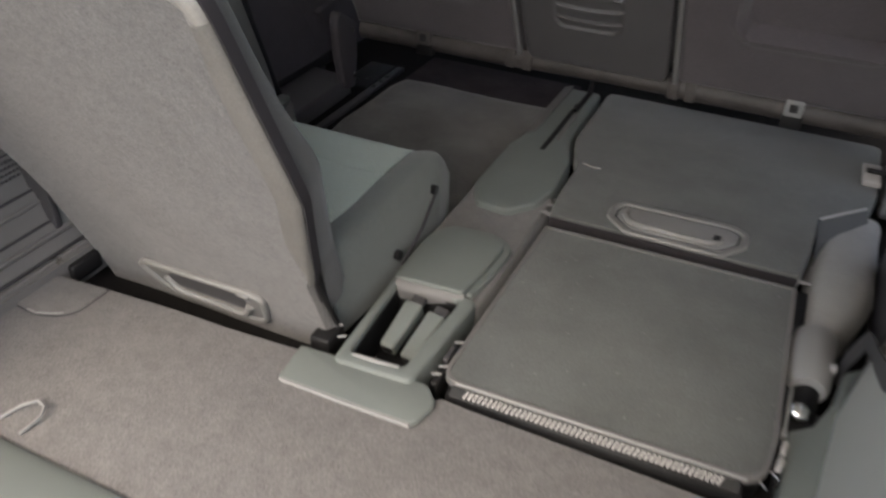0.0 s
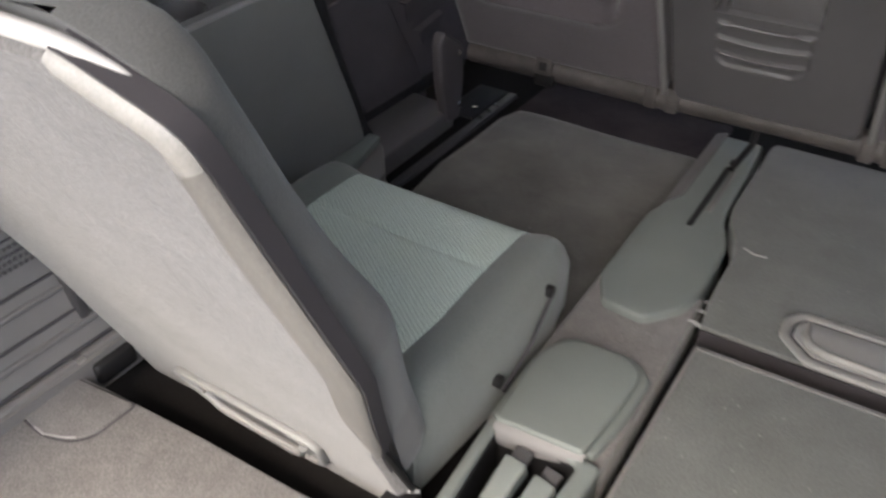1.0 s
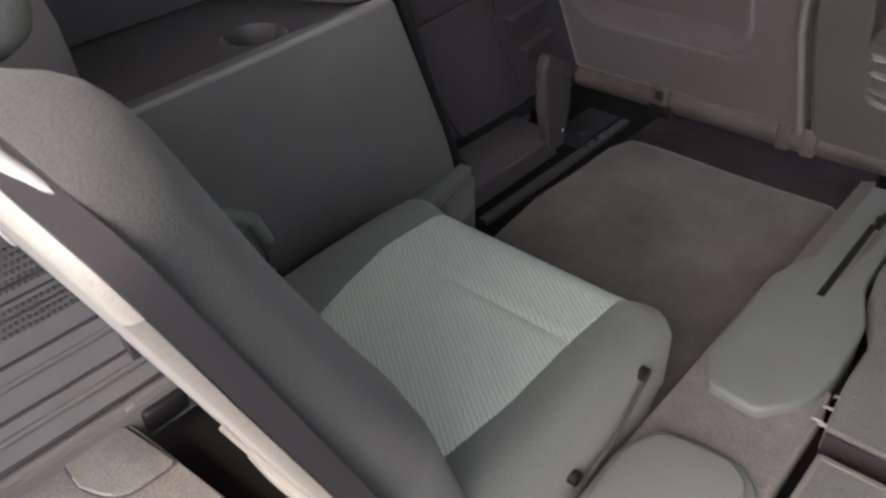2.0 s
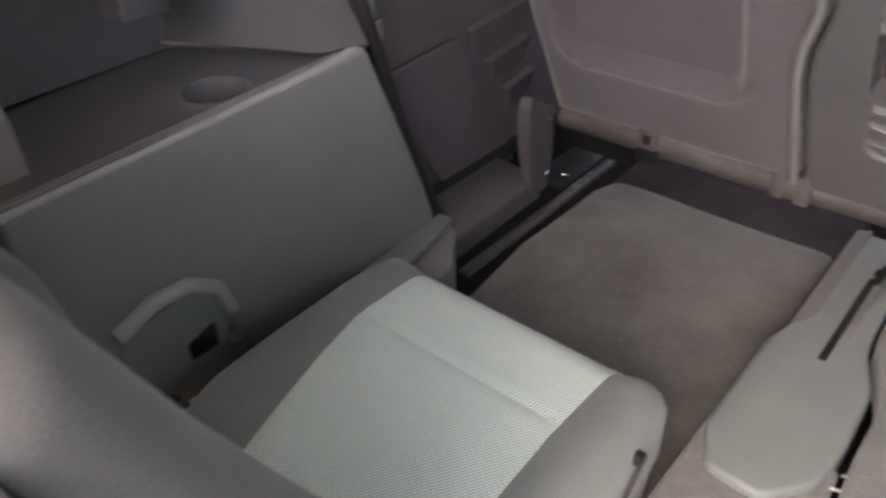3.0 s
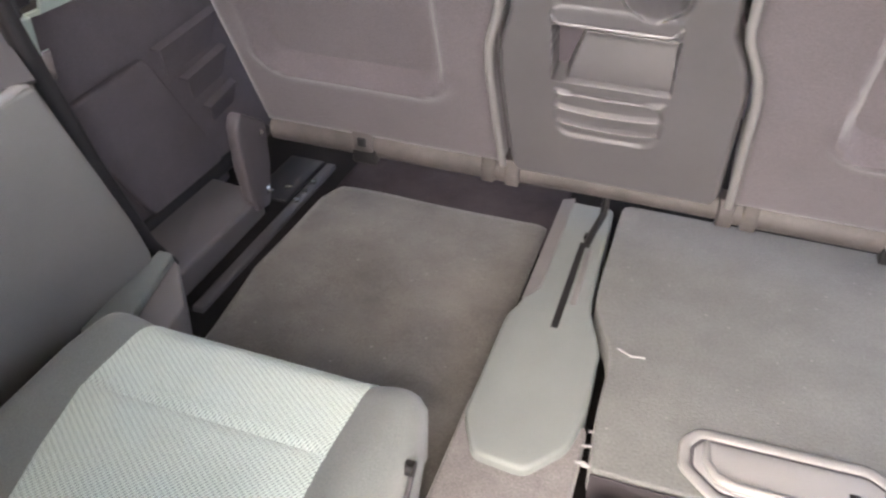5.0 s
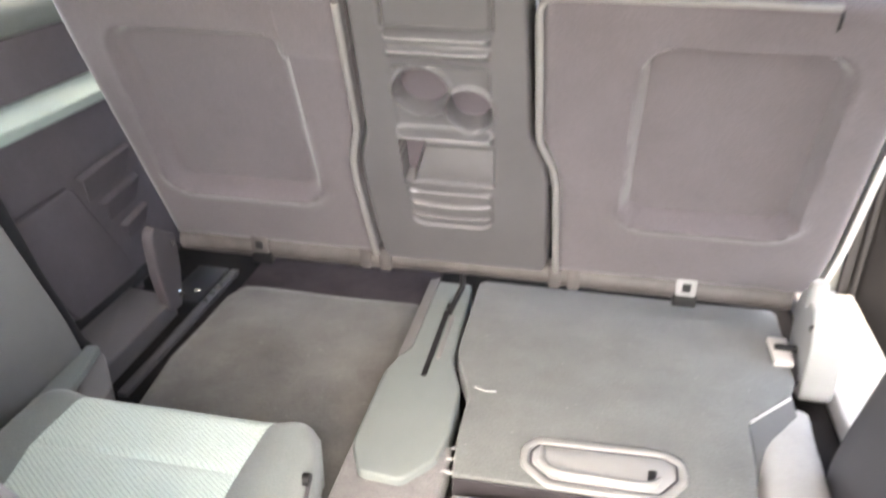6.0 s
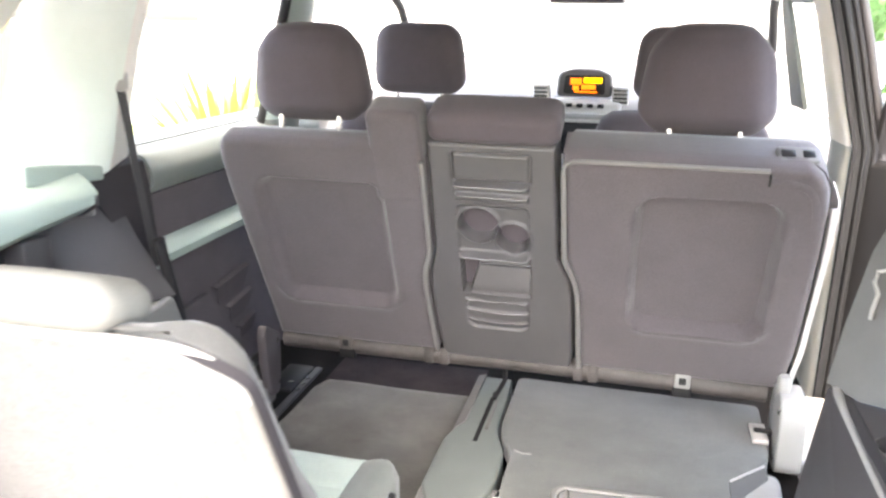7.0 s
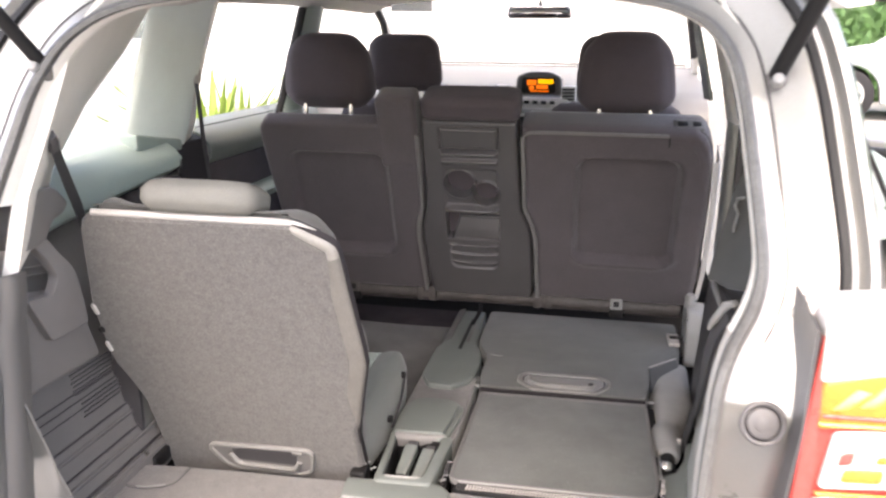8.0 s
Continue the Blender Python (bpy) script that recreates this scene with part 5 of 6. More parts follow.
# ---- frame tube and hinges under the second row ----
def row_frame():
    t = thing("support_tube_assembly", "dull brown-grey steel frame tube under the second-row backs", "steel tube")
    part("tube", tube([(-0.60, 1.325, 0.075), (-0.17, 1.325, 0.076)], 0.026, 16), RAIL, t)
    part("tube", tube([(-0.165, 1.330, 0.074), (0.0, 1.333, 0.075), (0.165, 1.330, 0.076)], 0.024, 16), RAIL, t)
    part("tube", tube([(0.17, 1.325, 0.078), (0.59, 1.325, 0.076)], 0.026, 16), RAIL, t)
    part("trim_wire", tube([(-0.60, 1.302, 0.100), (-0.17, 1.302, 0.101)], 0.0022, 6), MID_GREY, t)
    part("trim_wire", tube([(0.19, 1.302, 0.103), (0.60, 1.302, 0.108)], 0.0025, 6), MID_GREY, t)
    for x in (-0.423, 0.404):
        b = part("bracket", box(x - 0.018, x + 0.018, 1.293, 1.31, 0.070, 0.107, 0.003), MID_GREY if x > 0 else RAIL, t)
        part("bolt_hole", box(x - 0.008, x + 0.008, 1.291, 1.2945, 0.080, 0.097, 0.002), BLACK, b)
        part("bracket_foot", box(x - 0.02, x + 0.022, 1.297, 1.32, 0.045, 0.072, 0.003), BLACK, t)
    for x in (-0.205, 0.20, -0.165, 0.165):
        part("clamp", box(x - 0.012, x + 0.012, 1.298, 1.33, 0.055, 0.104, 0.004), RAIL, t)
    return t


row_frame()


def hinge_cover(s, material, label):
    t = thing("hinge_cover", label, "hinge cover", "hinge covers")
    o = rounded([(1.175, -0.05), (1.225, -0.055), (1.30, -0.02), (1.315, 0.06), (1.30, 0.115), (1.205, 0.115), (1.18, 0.06)], 0.02) if s > 0 else \
        rounded([(1.228, -0.055), (1.274, -0.064), (1.290, 0.02), (1.288, 0.100), (1.250, 0.122), (1.216, 0.146), (1.202, 0.125), (1.206, 0.04)], 0.013)
    turn = Matrix(((0, 0, s, 0), (1, 0, 0, 0), (0, 1, 0, 0), (0, 0, 0, 1)))
    part("shell", slab(o, 0.600, 0.655 if s > 0 else 0.624, 0.006, 3, turn), material, t)
    y = 1.20 if s > 0 else 1.268
    for z in (0.085, -0.03):
        part("screw", disc(0, 0, 0, 0.009, 0.008, 12, Matrix.Translation((s * 0.606, y + 0.004, z)) @ pose(0, 0, 0, 90, 0, 0)), STEEL, t)
    return t


cover = hinge_cover(1, MID_GREY, "light grey plastic hinge cover beside the seat")
part("stub", tube([(0.612, 1.255, 0.10), (0.612, 1.250, 0.142), (0.612, 1.249, 0.150)], [0.016, 0.016, 0.011], 14), MID_GREY, cover)
hinge_cover(-1, PLUM_TRIM, "dark grey plastic hinge cover beside the seat")
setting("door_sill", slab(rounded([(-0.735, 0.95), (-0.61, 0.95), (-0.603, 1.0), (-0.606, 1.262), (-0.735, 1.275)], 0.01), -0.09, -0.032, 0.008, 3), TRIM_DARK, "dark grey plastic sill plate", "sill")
# Black tube added to paint the dark gap below the closed door's card.
setting("sill_shade", tube([(-0.733, 0.99, -0.022), (-0.730, 1.10, -0.034), (-0.728, 1.25, -0.036), (-0.728, 1.48, -0.036)], 0.014, 10), RUBBER, "black tube standing in for the dark gap under the door card", "seal")
# Twin of the dark sill; its pale colour stands for sun through the door.
setting("door_sill", slab(rounded([(0.735, 0.98), (0.665, 0.98), (0.662, 1.03), (0.662, 1.56), (0.78, 1.56), (0.78, 0.98)], 0.01), -0.09, -0.032, 0.008, 3), TRIM_LIGHT, "plastic sill plate at the open door, sunlight painted pale", "sill")


# ---- rear door on the closed side ----
def door_card():
    t = tagged(new("door_1"), "dark grey rear door card with armrest and pocket, closed", "door", kind="structure")
    prof = [(-0.855, 0.625), (-0.80, 0.612), (-0.755, 0.595), (-0.735, 0.565), (-0.735, 0.535), (-0.752, 0.515), (-0.757, 0.50), (-0.757, 0.41)]
    part("upper_card", sheet([[(x, y, z) for y in (1.0, 1.3, 1.6, 1.9)] for x, z in prof[:6]], 0.006), TRIM_GREEN, t)
    part("middle_card", sheet([[(x, y, z) for y in (1.0, 1.3, 1.6, 1.9)] for x, z in prof[5:]], 0.006), CARD_CLOTH, t, "black cloth panel")
    part("armrest", sheet([[(x, y, z) for y in (0.985, 1.2, 1.6, 1.9)] for x, z in ((-0.757, 0.41), (-0.72, 0.402), (-0.705, 0.388), (-0.71, 0.368), (-0.757, 0.35))], 0.006), MINT, t, "pale mint armrest strip")
    part("lower_card", sheet([[(x, y, z) for y in (0.99, 1.3, 1.6, 1.9)] for x, z in ((-0.757, 0.352), (-0.75, 0.20), (-0.742, 0.0), (-0.742, -0.05))], 0.006), CARD_CLOTH, t)
    part("pocket", slab(rounded([(1.0, 0.16), (1.055, 0.09), (1.105, -0.005), (1.155, -0.062), (1.345, -0.075), (1.30, 0.03), (1.175, 0.235), (1.0, 0.225)], [0.02, 0.03, 0.03, 0.03, 0.015, 0.02, 0.015, 0.01]), 0.728, 0.742, 0.008, 3, Matrix(((0, 0, -1, 0), (1, 0, 0, 0), (0, 1, 0, 0), (0, 0, 0, 1)))), CARD_CLOTH, t)
    for y0, y1, z0, z1 in ((1.20, 1.37, 0.172, 0.236), (1.255, 1.385, 0.10, 0.165), (1.305, 1.40, 0.03, 0.092)):
        part("pocket_step", sheet([[(-0.738, y0, z1), (-0.738, y1, z1 + 0.015)], [(-0.728, y0 + 0.008, z1 - 0.004), (-0.728, y1, z1 + 0.010)], [(-0.748, y0 + 0.04, z0), (-0.748, y1, z0 + 0.012)]], 0.004), CARD_CLOTH, t)
    # Flat black patch paints the shade at the bottom of the pocket.
    part("pocket_hollow", slab(rounded([(1.30, -0.04), (1.41, -0.04), (1.41, 0.035), (1.325, 0.028)], 0.008), 0.742, 0.748, 0.001, 1, Matrix(((0, 0, -1, 0), (1, 0, 0, 0), (0, 1, 0, 0), (0, 0, 0, 1)))), BLACK, t)
    part("panel_seam", tube([(-0.7565, 1.0, 0.228), (-0.754, 1.17, 0.245), (-0.753, 1.40, 0.262)], 0.003, 6), BLACK, t)
    return t


door_card()
# Black box on the floor paints the shade of the rail gap.
setting("sill_gap_shade", box(-0.612, -0.525, 0.90, 1.5, -0.10, -0.082, 0.002), BLACK, "black box standing in for the shaded seat rail gap beside the sill", "gap")
seat_rail = thing("seat_rail", "black steel seat slide rail on the floor", "rail")
part("rail_bar", box(-0.575, -0.555, 0.98, 1.45, -0.082, -0.066, 0.003), TRIM_DEEP, seat_rail)
part("rail_end", box(-0.66, -0.585, 1.30, 1.46, -0.085, -0.070, 0.004), BLACK, seat_rail)
for x, y in ((-0.625, 1.31), (-0.60, 1.335)):
    part("rail_bolt", tube([(x - 0.006, y, -0.064), (x + 0.007, y + 0.004, -0.062)], 0.0035, 8), STEEL, seat_rail)
for y in (1.30, 1.335, 1.37):
    part("rail_bolt", disc(-0.565, y, -0.066, 0.006, 0.005, 10), STEEL, seat_rail)

# dark edge strip of the door opening
setting("door_seal", tube([(-0.64, 0.862, 0.46), (-0.635, 0.87, 0.40), (-0.632, 0.925, 0.20), (-0.63, 0.985, 0.03), (-0.63, 1.02, -0.03)], 0.012, 10), RUBBER, "black rubber door seal", "seal")


# ---- seat belts ----
def belt(points, width, label):
    t = thing("seat_belt", label, "seat belt", "seat belts")
    rows = []
    pts = [Vector(p) for p in points]
    for i, p in enumerate(pts):
        d = (pts[min(i + 1, len(pts) - 1)] - pts[max(0, i - 1)]).normalized()
        side = d.cross(Vector((1, 0.25, 0))).normalized() * width / 2
        rows.append([tuple(p - side), tuple(p + side)])
    part("webbing", sheet(rows, 0.0018), BELT, t)
    return t


b1 = belt([(-0.684, 0.850, 0.752), (-0.690, 0.870, 0.68), (-0.694, 0.885, 0.60), (-0.696, 0.905, 0.50), (-0.698, 0.925, 0.41), (-0.700, 0.940, 0.34), (-0.701, 0.955, 0.262)], 0.034, "grey webbing belt hanging by the door pillar")
part("belt_guide", box(-0.700, -0.674, 0.828, 0.868, 0.745, 0.785, 0.008), TRIM_LIGHT, b1)
part("belt_tongue", box(-0.708, -0.694, 0.915, 0.955, 0.325, 0.378, 0.004), MINT, b1, "pale plastic belt tongue")
part("tongue_blade", box(-0.704, -0.698, 0.948, 0.974, 0.288, 0.33, 0.003), STEEL, b1)
part("tongue_slot", box(-0.6945, -0.6925, 0.928, 0.935, 0.332, 0.372, 0.001), BLACK, b1)
b2 = belt([(-0.555, 0.125, 0.697), (-0.585, 0.173, 0.663), (-0.610, 0.224, 0.609), (-0.625, 0.265, 0.553), (-0.632, 0.29, 0.50)], 0.034, "grey webbing belt beside the third-row seat")
part("belt_guide", tube([(-0.553, 0.118, 0.705), (-0.562, 0.132, 0.694), (-0.570, 0.145, 0.680)], [0.010, 0.014, 0.012], 10), TRIM_DARK, b2)


b3 = belt([(-0.60, 0.40, 0.10), (-0.592, 0.43, 0.06), (-0.582, 0.465, 0.025)], 0.044, "grey webbing belt bolted beside the third-row cushion")
part("anchor", box(-0.592, -0.565, 0.455, 0.50, 0.004, 0.022, 0.004), MID_GREY, b3)
part("anchor_bolt", disc(0, 0, 0, 0.011, 0.012, 16, Matrix.Translation((-0.577, 0.474, 0.02)) @ pose(0, 0, 0, -15, 0, 0), 0.004), STEEL, b3, "bright steel bolt")


# belt of the folded seat, hanging out of the corner trim
b4 = belt([(0.524, 0.150, 0.470), (0.512, 0.176, 0.430), (0.506, 0.190, 0.377), (0.508, 0.225, 0.325), (0.516, 0.290, 0.275), (0.527, 0.370, 0.225), (0.538, 0.450, 0.175), (0.548, 0.530, 0.130), (0.554, 0.595, 0.090), (0.556, 0.630, 0.050), (0.552, 0.650, 0.010), (0.548, 0.655, -0.035)], 0.024, "dark webbing belt hanging down the corner trim")
part("belt_tongue", tube([(0.530, 0.138, 0.492), (0.520, 0.150, 0.484), (0.508, 0.170, 0.452), (0.503, 0.178, 0.436)], [0.005, 0.007, 0.006, 0.003], 8), MID_GREY, b4, "grey plastic belt tongue")


# ---- front of the cabin ----
def front_seat(x):
    t = thing("front_seat", "black cloth front seat with headrest", "car seat", "front seats")
    b = pad(0.48, 0.14, 0.68, 0.06, 0.01)
    b.transform(Matrix.Translation((x, 1.98, 0.30)) @ pose(0, 0, 0, 15, 0, 0))
    part("backrest", b, BLACK_CLOTH, t)
    c = pad(0.5, 0.5, 0.16, 0.05, 0.01)
    c.transform(Matrix.Translation((x, 2.2, 0.0)))
    part("seat", c, BLACK_CLOTH, t)
    h = pad(0.285, 0.10, 0.20, 0.045, 0.006, 8)
    for v in h.verts:
        v.co.x *= 1 - 0.12 * (v.co.z / 0.2 + 0.5)
    h.transform(Matrix.Translation((x, 1.93, 0.77)) @ pose(0, 0, 0, 8, 0, 0))
    part("headrest", h, BLACK_CLOTH, t)
    for k in (-0.07, 0.07):
        part("post", tube([(x + k, 1.925, 0.60), (x + k, 1.925, 0.70)], 0.0065), STEEL, t)
    return t


front_seat(-0.41)
front_seat(0.375)


def rear_mirror():
    t = thing("rear_view_mirror", "dark rear-view mirror hanging from the windscreen", "mirror")
    m = leaning((0.047, 2.45, 0.974), (0, 0.12, 1))
    part("mirror_shell", slab(rounded([(-0.136, -0.026), (0.136, -0.026), (0.128, 0.026), (-0.128, 0.026)], 0.018), -0.03, 0.0, 0.008, 3), TRIM_DEEP, t, m=m)
    part("mirror_glass", slab(rounded([(-0.128, -0.021), (0.128, -0.021), (0.121, 0.021), (-0.121, 0.021)], 0.014), 0.0, 0.003, 0.001, 1), MIRROR, t, m=m)
    part("mirror_stalk", tube([(0.047, 2.475, 0.985), (0.047, 2.50, 1.01), (0.047, 2.49, 1.03)], 0.010, 10), TRIM_DEEP, t)
    return t


rear_mirror()


def dashboard():
    t = thing("dashboard", "light grey dashboard with hooded orange display and vents", "dashboard")
    prof = [(2.50, 0.10), (2.46, 0.30), (2.50, 0.50), (2.56, 0.60), (2.70, 0.64), (3.0, 0.69), (3.3, 0.72), (3.42, 0.70)]
    part("top", sheet([[(x, y, z) for x in (-0.78, -0.4, 0, 0.4, 0.78)] for y, z in prof], 0.01), TRIM, t)
    part("console_panel", box(-0.09, 0.19, 2.44, 2.56, 0.15, 0.612, 0.015, 3), TRIM_LIGHT, t)
    part("radio", box(-0.07, 0.145, 2.432, 2.45, 0.42, 0.535, 0.006), BLACK, t)
    part("switch_row", box(-0.05, 0.145, 2.430, 2.45, 0.548, 0.568, 0.004), MID_GREY, t)
    for k in range(5):
        part("switch", box(-0.04 + k * 0.037, -0.018 + k * 0.037, 2.426, 2.434, 0.590, 0.604, 0.002), BLACK, t)
    part("cowl", tube([(x, 3.36, 0.735) for x in (-0.75, -0.3, 0.2, 0.75)], 0.006, 6), BLACK, t)
    hood = slab(rounded([(-0.045, 0.622), (0.155, 0.622), (0.152, 0.705), (0.10, 0.725), (0.01, 0.725), (-0.042, 0.705)], 0.02), -0.04, 0.06, 0.012, 3, leaning((0, 2.53, 0), (0, 0, 1)))
    hd = part("display_hood", hood, TRIM_DARK, t)
    part("display", slab(rounded([(-0.02, 0.634), (0.13, 0.634), (0.125, 0.700), (-0.015, 0.700)], 0.012), 0.06, 0.064, 0.001, 1, leaning((0, 2.53, 0), (0, 0, 1))), BLACK, hd)
    AMBER, YELLOW = lit("amber_display", (1.0, 0.17, 0.0), 0.14), lit("yellow_display", (1.0, 0.42, 0.0), 0.2)
    for x0, x1, z0, z1, mm in ((0.005, 0.045, 0.668, 0.690, AMBER), (0.052, 0.118, 0.674, 0.693, YELLOW), (0.015, 0.035, 0.648, 0.664, AMBER), (0.045, 0.095, 0.652, 0.668, AMBER), (0.02, 0.10, 0.640, 0.645, AMBER)):
        part("display_bar", box(x0, x1, 2.464, 2.466, z0, z1, 0, 1), mm, hd, "glowing amber bar")
    for x in (-0.10, 0.185):
        v = part("air_vent", box(x - 0.03, x + 0.03, 2.46, 2.52, 0.600, 0.665, 0.006), TRIM_LIGHT, t)
        for k in range(4):
            part("slat", box(x - 0.024, x + 0.024, 2.452, 2.462, 0.607 + k * 0.014, 0.613 + k * 0.014, 0.001, 1), BLACK, v)
    return t


dashboard()


# ---- rear corner of the car: lamp, cap, struts ----
REFLECTOR = mat("lamp_reflector", (0.8, 0.78, 0.76), 0.2, metal=1.0, var=0.05, scale=30, grain=200, bump=0.1, depth=0.001)
WHITE_LENS = mat("silvery_lens", (0.72, 0.70, 0.68), 0.25, var=0.12, scale=60, grain=150, bump=0.3, depth=0.001, coat=0.6)
RED_BACK = mat("red_reflector", (0.60, 0.07, 0.06), 0.3, var=0.1, scale=30, grain=150, bump=0.2, depth=0.001)
YELLOW_BACK = mat("yellow_reflector", (0.78, 0.42, 0.10), 0.25, var=0.15, scale=40, grain=150, bump=0.2, depth=0.001, coat=0.5)
AMBER_BACK = mat("amber_reflector", (0.70, 0.20, 0.035), 0.3, var=0.1, scale=30, grain=150, bump=0.2, depth=0.001)


def tail_lamp(s):
    t = thing("tail_lamp", "large red and amber tail lamp with a clear upper lens", "tail lamp", "tail lamps")
    m = leaning((0, -0.150, 0), (0, 0.02, 1)) @ Matrix.Diagonal((s, 1, 1, 1))
    part("housing", slab(rounded([(0.550, 0.10), (0.80, 0.12), (0.80, 0.505), (0.64, 0.500), (0.574, 0.495)], 0.012), -0.05, -0.002, 0.004, 3, m), RED_BACK, t, "red lens body")
    part("red_edge", slab(rounded([(0.545, 0.11), (0.572, 0.11), (0.579, 0.38), (0.578, 0.47), (0.573, 0.555), (0.568, 0.50)], 0.003), -0.002, 0.010, 0.004, 3, m), RED_BACK, t)
    part("reverse_lens", slab(rounded([(0.573, 0.500), (0.63, 0.512), (0.79, 0.545), (0.80, 0.600), (0.66, 0.598), (0.585, 0.590), (0.573, 0.566)], 0.008), -0.05, 0.012, 0.006, 3, m), WHITE_LENS, t, "clear silvery upper lens")
    part("indicator_lens", slab(rounded([(0.571, 0.444), (0.79, 0.466), (0.79, 0.546), (0.64, 0.518), (0.577, 0.502)], 0.010), -0.002, 0.010, 0.005, 3, m), AMBER_BACK, t, "amber indicator lens")
    for k in range(5):
        part("amber_streak", slab(rounded([(0.588 + 0.028 * k, 0.470 + 0.005 * k), (0.604 + 0.028 * k, 0.473 + 0.005 * k), (0.628 + 0.028 * k, 0.494 + 0.006 * k), (0.612 + 0.028 * k, 0.497 + 0.006 * k)], 0.003), 0.008, 0.0125, 0.001, 1, m), YELLOW_BACK, t)
    part("amber_rib", tube([(0.580, 0.462, 0.010), (0.66, 0.464, 0.0105), (0.78, 0.480, 0.0105)], 0.0028, 8), RED_BACK, t, m=m)
    part("amber_rib", tube([(0.578, 0.452, 0.010), (0.66, 0.455, 0.0105), (0.78, 0.470, 0.0105)], 0.0022, 8), YELLOW_BACK, t, m=m)
    front = along([(0.33, -0.119), (0.40, -0.111), (0.454, -0.091), (0.485, -0.074), (0.522, -0.053), (0.556, -0.035), (0.60, -0.02)])
    inner = along([(0.33, 0.551), (0.378, 0.558), (0.44, 0.566), (0.485, 0.570), (0.535, 0.566), (0.60, 0.572)])
    part("lamp_side", sheet([[(s * (inner(z) + (0.5625 + 0.02 * (z - 0.45) * (1 if z > 0.45 else 5) - inner(z)) * f), front(z - 0.012 * f) + (-0.156 - front(z - 0.012 * f)) * f, z - 0.012 * f) for f in (0, 0.5, 1)] for z in np.linspace(0.34, 0.575, 12)], 0.003), TRIM_DARK, t, "dark grey inner side of the lamp")
    part("stop_lens", slab(rounded([(0.586, 0.372), (0.79, 0.392), (0.79, 0.464), (0.596, 0.442)], 0.008), -0.002, 0.010, 0.005, 3, m), WHITE_LENS, t, "clear lens with red bulbs")
    for x0, x1, z0, z1, colour in ((0.602, 0.618, 0.404, 0.420, RED_BACK), (0.607, 0.650, 0.384, 0.401, AMBER_BACK), (0.640, 0.672, 0.410, 0.420, AMBER_BACK), (0.690, 0.720, 0.400, 0.425, RED_BACK)):
        part("bulb", slab(rounded([(x0, z0), (x1, z0 + 0.003), (x1 + 0.002, z1 + 0.003), (x0 + 0.002, z1)], 0.005), 0.008, 0.0125, 0.002, 2, m), colour, t)
    part("amber_rib", tube([(0.584, 0.366, 0.008), (0.66, 0.370, 0.0095), (0.78, 0.386, 0.0095)], 0.0035, 8), AMBER_BACK, t, m=m)
    part("fog_lens", slab(rounded([(0.566, 0.27), (0.79, 0.30), (0.79, 0.380), (0.583, 0.360)], 0.010), -0.002, 0.008, 0.004, 3, m), WHITE_LENS, t, "clear lower lens")
    return t


tail_lamp(1)
tail_lamp(-1)


def buffer_cap(s):
    t = thing("buffer_cap", "round grey plastic plug with a raised ring in the door jamb", "plug")
    m = Matrix.Translation((s * 0.527, -0.118, 0.431)) @ leaning((0, 0, 0), (0, 0.30, 1))
    part("plug_ring", tube([(0.0235 * math.cos(a), 0.0235 * math.sin(a), 0.004) for a in np.linspace(0, math.tau, 37)[:-1]], 0.0032, 8, closed=True), TRIM_DARK, t, m=m)
    part("plug_face", disc(0, 0, 0, 0.022, 0.003, 36, m, 0.001), BLACK, t)
    part("plug_dome", disc(0, 0, 0.002, 0.0185, 0.004, 32, m, 0.002), TRIM_DARK, t)
    part("plug_hub", disc(0, 0, 0.005, 0.010, 0.002, 24, m, 0.001), TRIM_DARK, t)
    return t


buffer_cap(1)


def gas_strut(s):
    t = thing("gas_strut", "black gas strut holding the open tailgate", "gas strut", "gas struts")
    part("cylinder", tube([(s * 0.545, 0.115, 0.815), (s * 0.585, -0.02, 0.98), (s * 0.60, -0.07, 1.045)], 0.011, 12), BLACK, t)
    part("rod", tube([(s * 0.60, -0.07, 1.045), (s * 0.64, -0.22, 1.22)], 0.005, 10), STEEL, t)
    part("ball_joint", disc(0, 0, 0, 0.008, 0.016, 14, Matrix.Translation((s * 0.543, 0.10, 0.808)) @ pose(0, 0, 0, 60, 0, 0), 0.003), MID_GREY, t)
    part("bracket", box(s * 0.533, s * 0.560, 0.108, 0.125, 0.79, 0.822, 0.006, 3), TRIM, t)
    return t


gas_strut(1)
gas_strut(-1)


# ---- open rear door ----
def open_door():
    t = tagged(new("door_2"), "rear car door standing open, inner card blackened for shade", "door", kind="structure")
    m = Matrix.Translation((0.80, 1.60, 0)) @ pose(0, 0, 0, 0, 0, 48)
    # Card coloured black so that it looks less lit by the daylight.
    part("inner_card", box(-0.03, 0.02, -0.85, 0.0, -0.25, 0.58, 0.02, 3), BLACK, t, m=m)
    part("outer_skin", box(0.022, 0.06, -0.87, 0.0, -0.30, 0.60, 0.02, 3), PAINT, t, m=m)
    part("window_frame", tube([(0.02, -0.86, 0.58), (-0.02, -0.80, 0.80), (-0.08, -0.70, 0.95), (-0.10, -0.1, 1.0), (0.0, -0.02, 0.60)], 0.018, 8), RUBBER, t, m=m)
    part("pull", box(-0.07, -0.028, -0.55, -0.25, 0.34, 0.39, 0.015, 3), TRIM, t, m=m)
    return t


open_door()

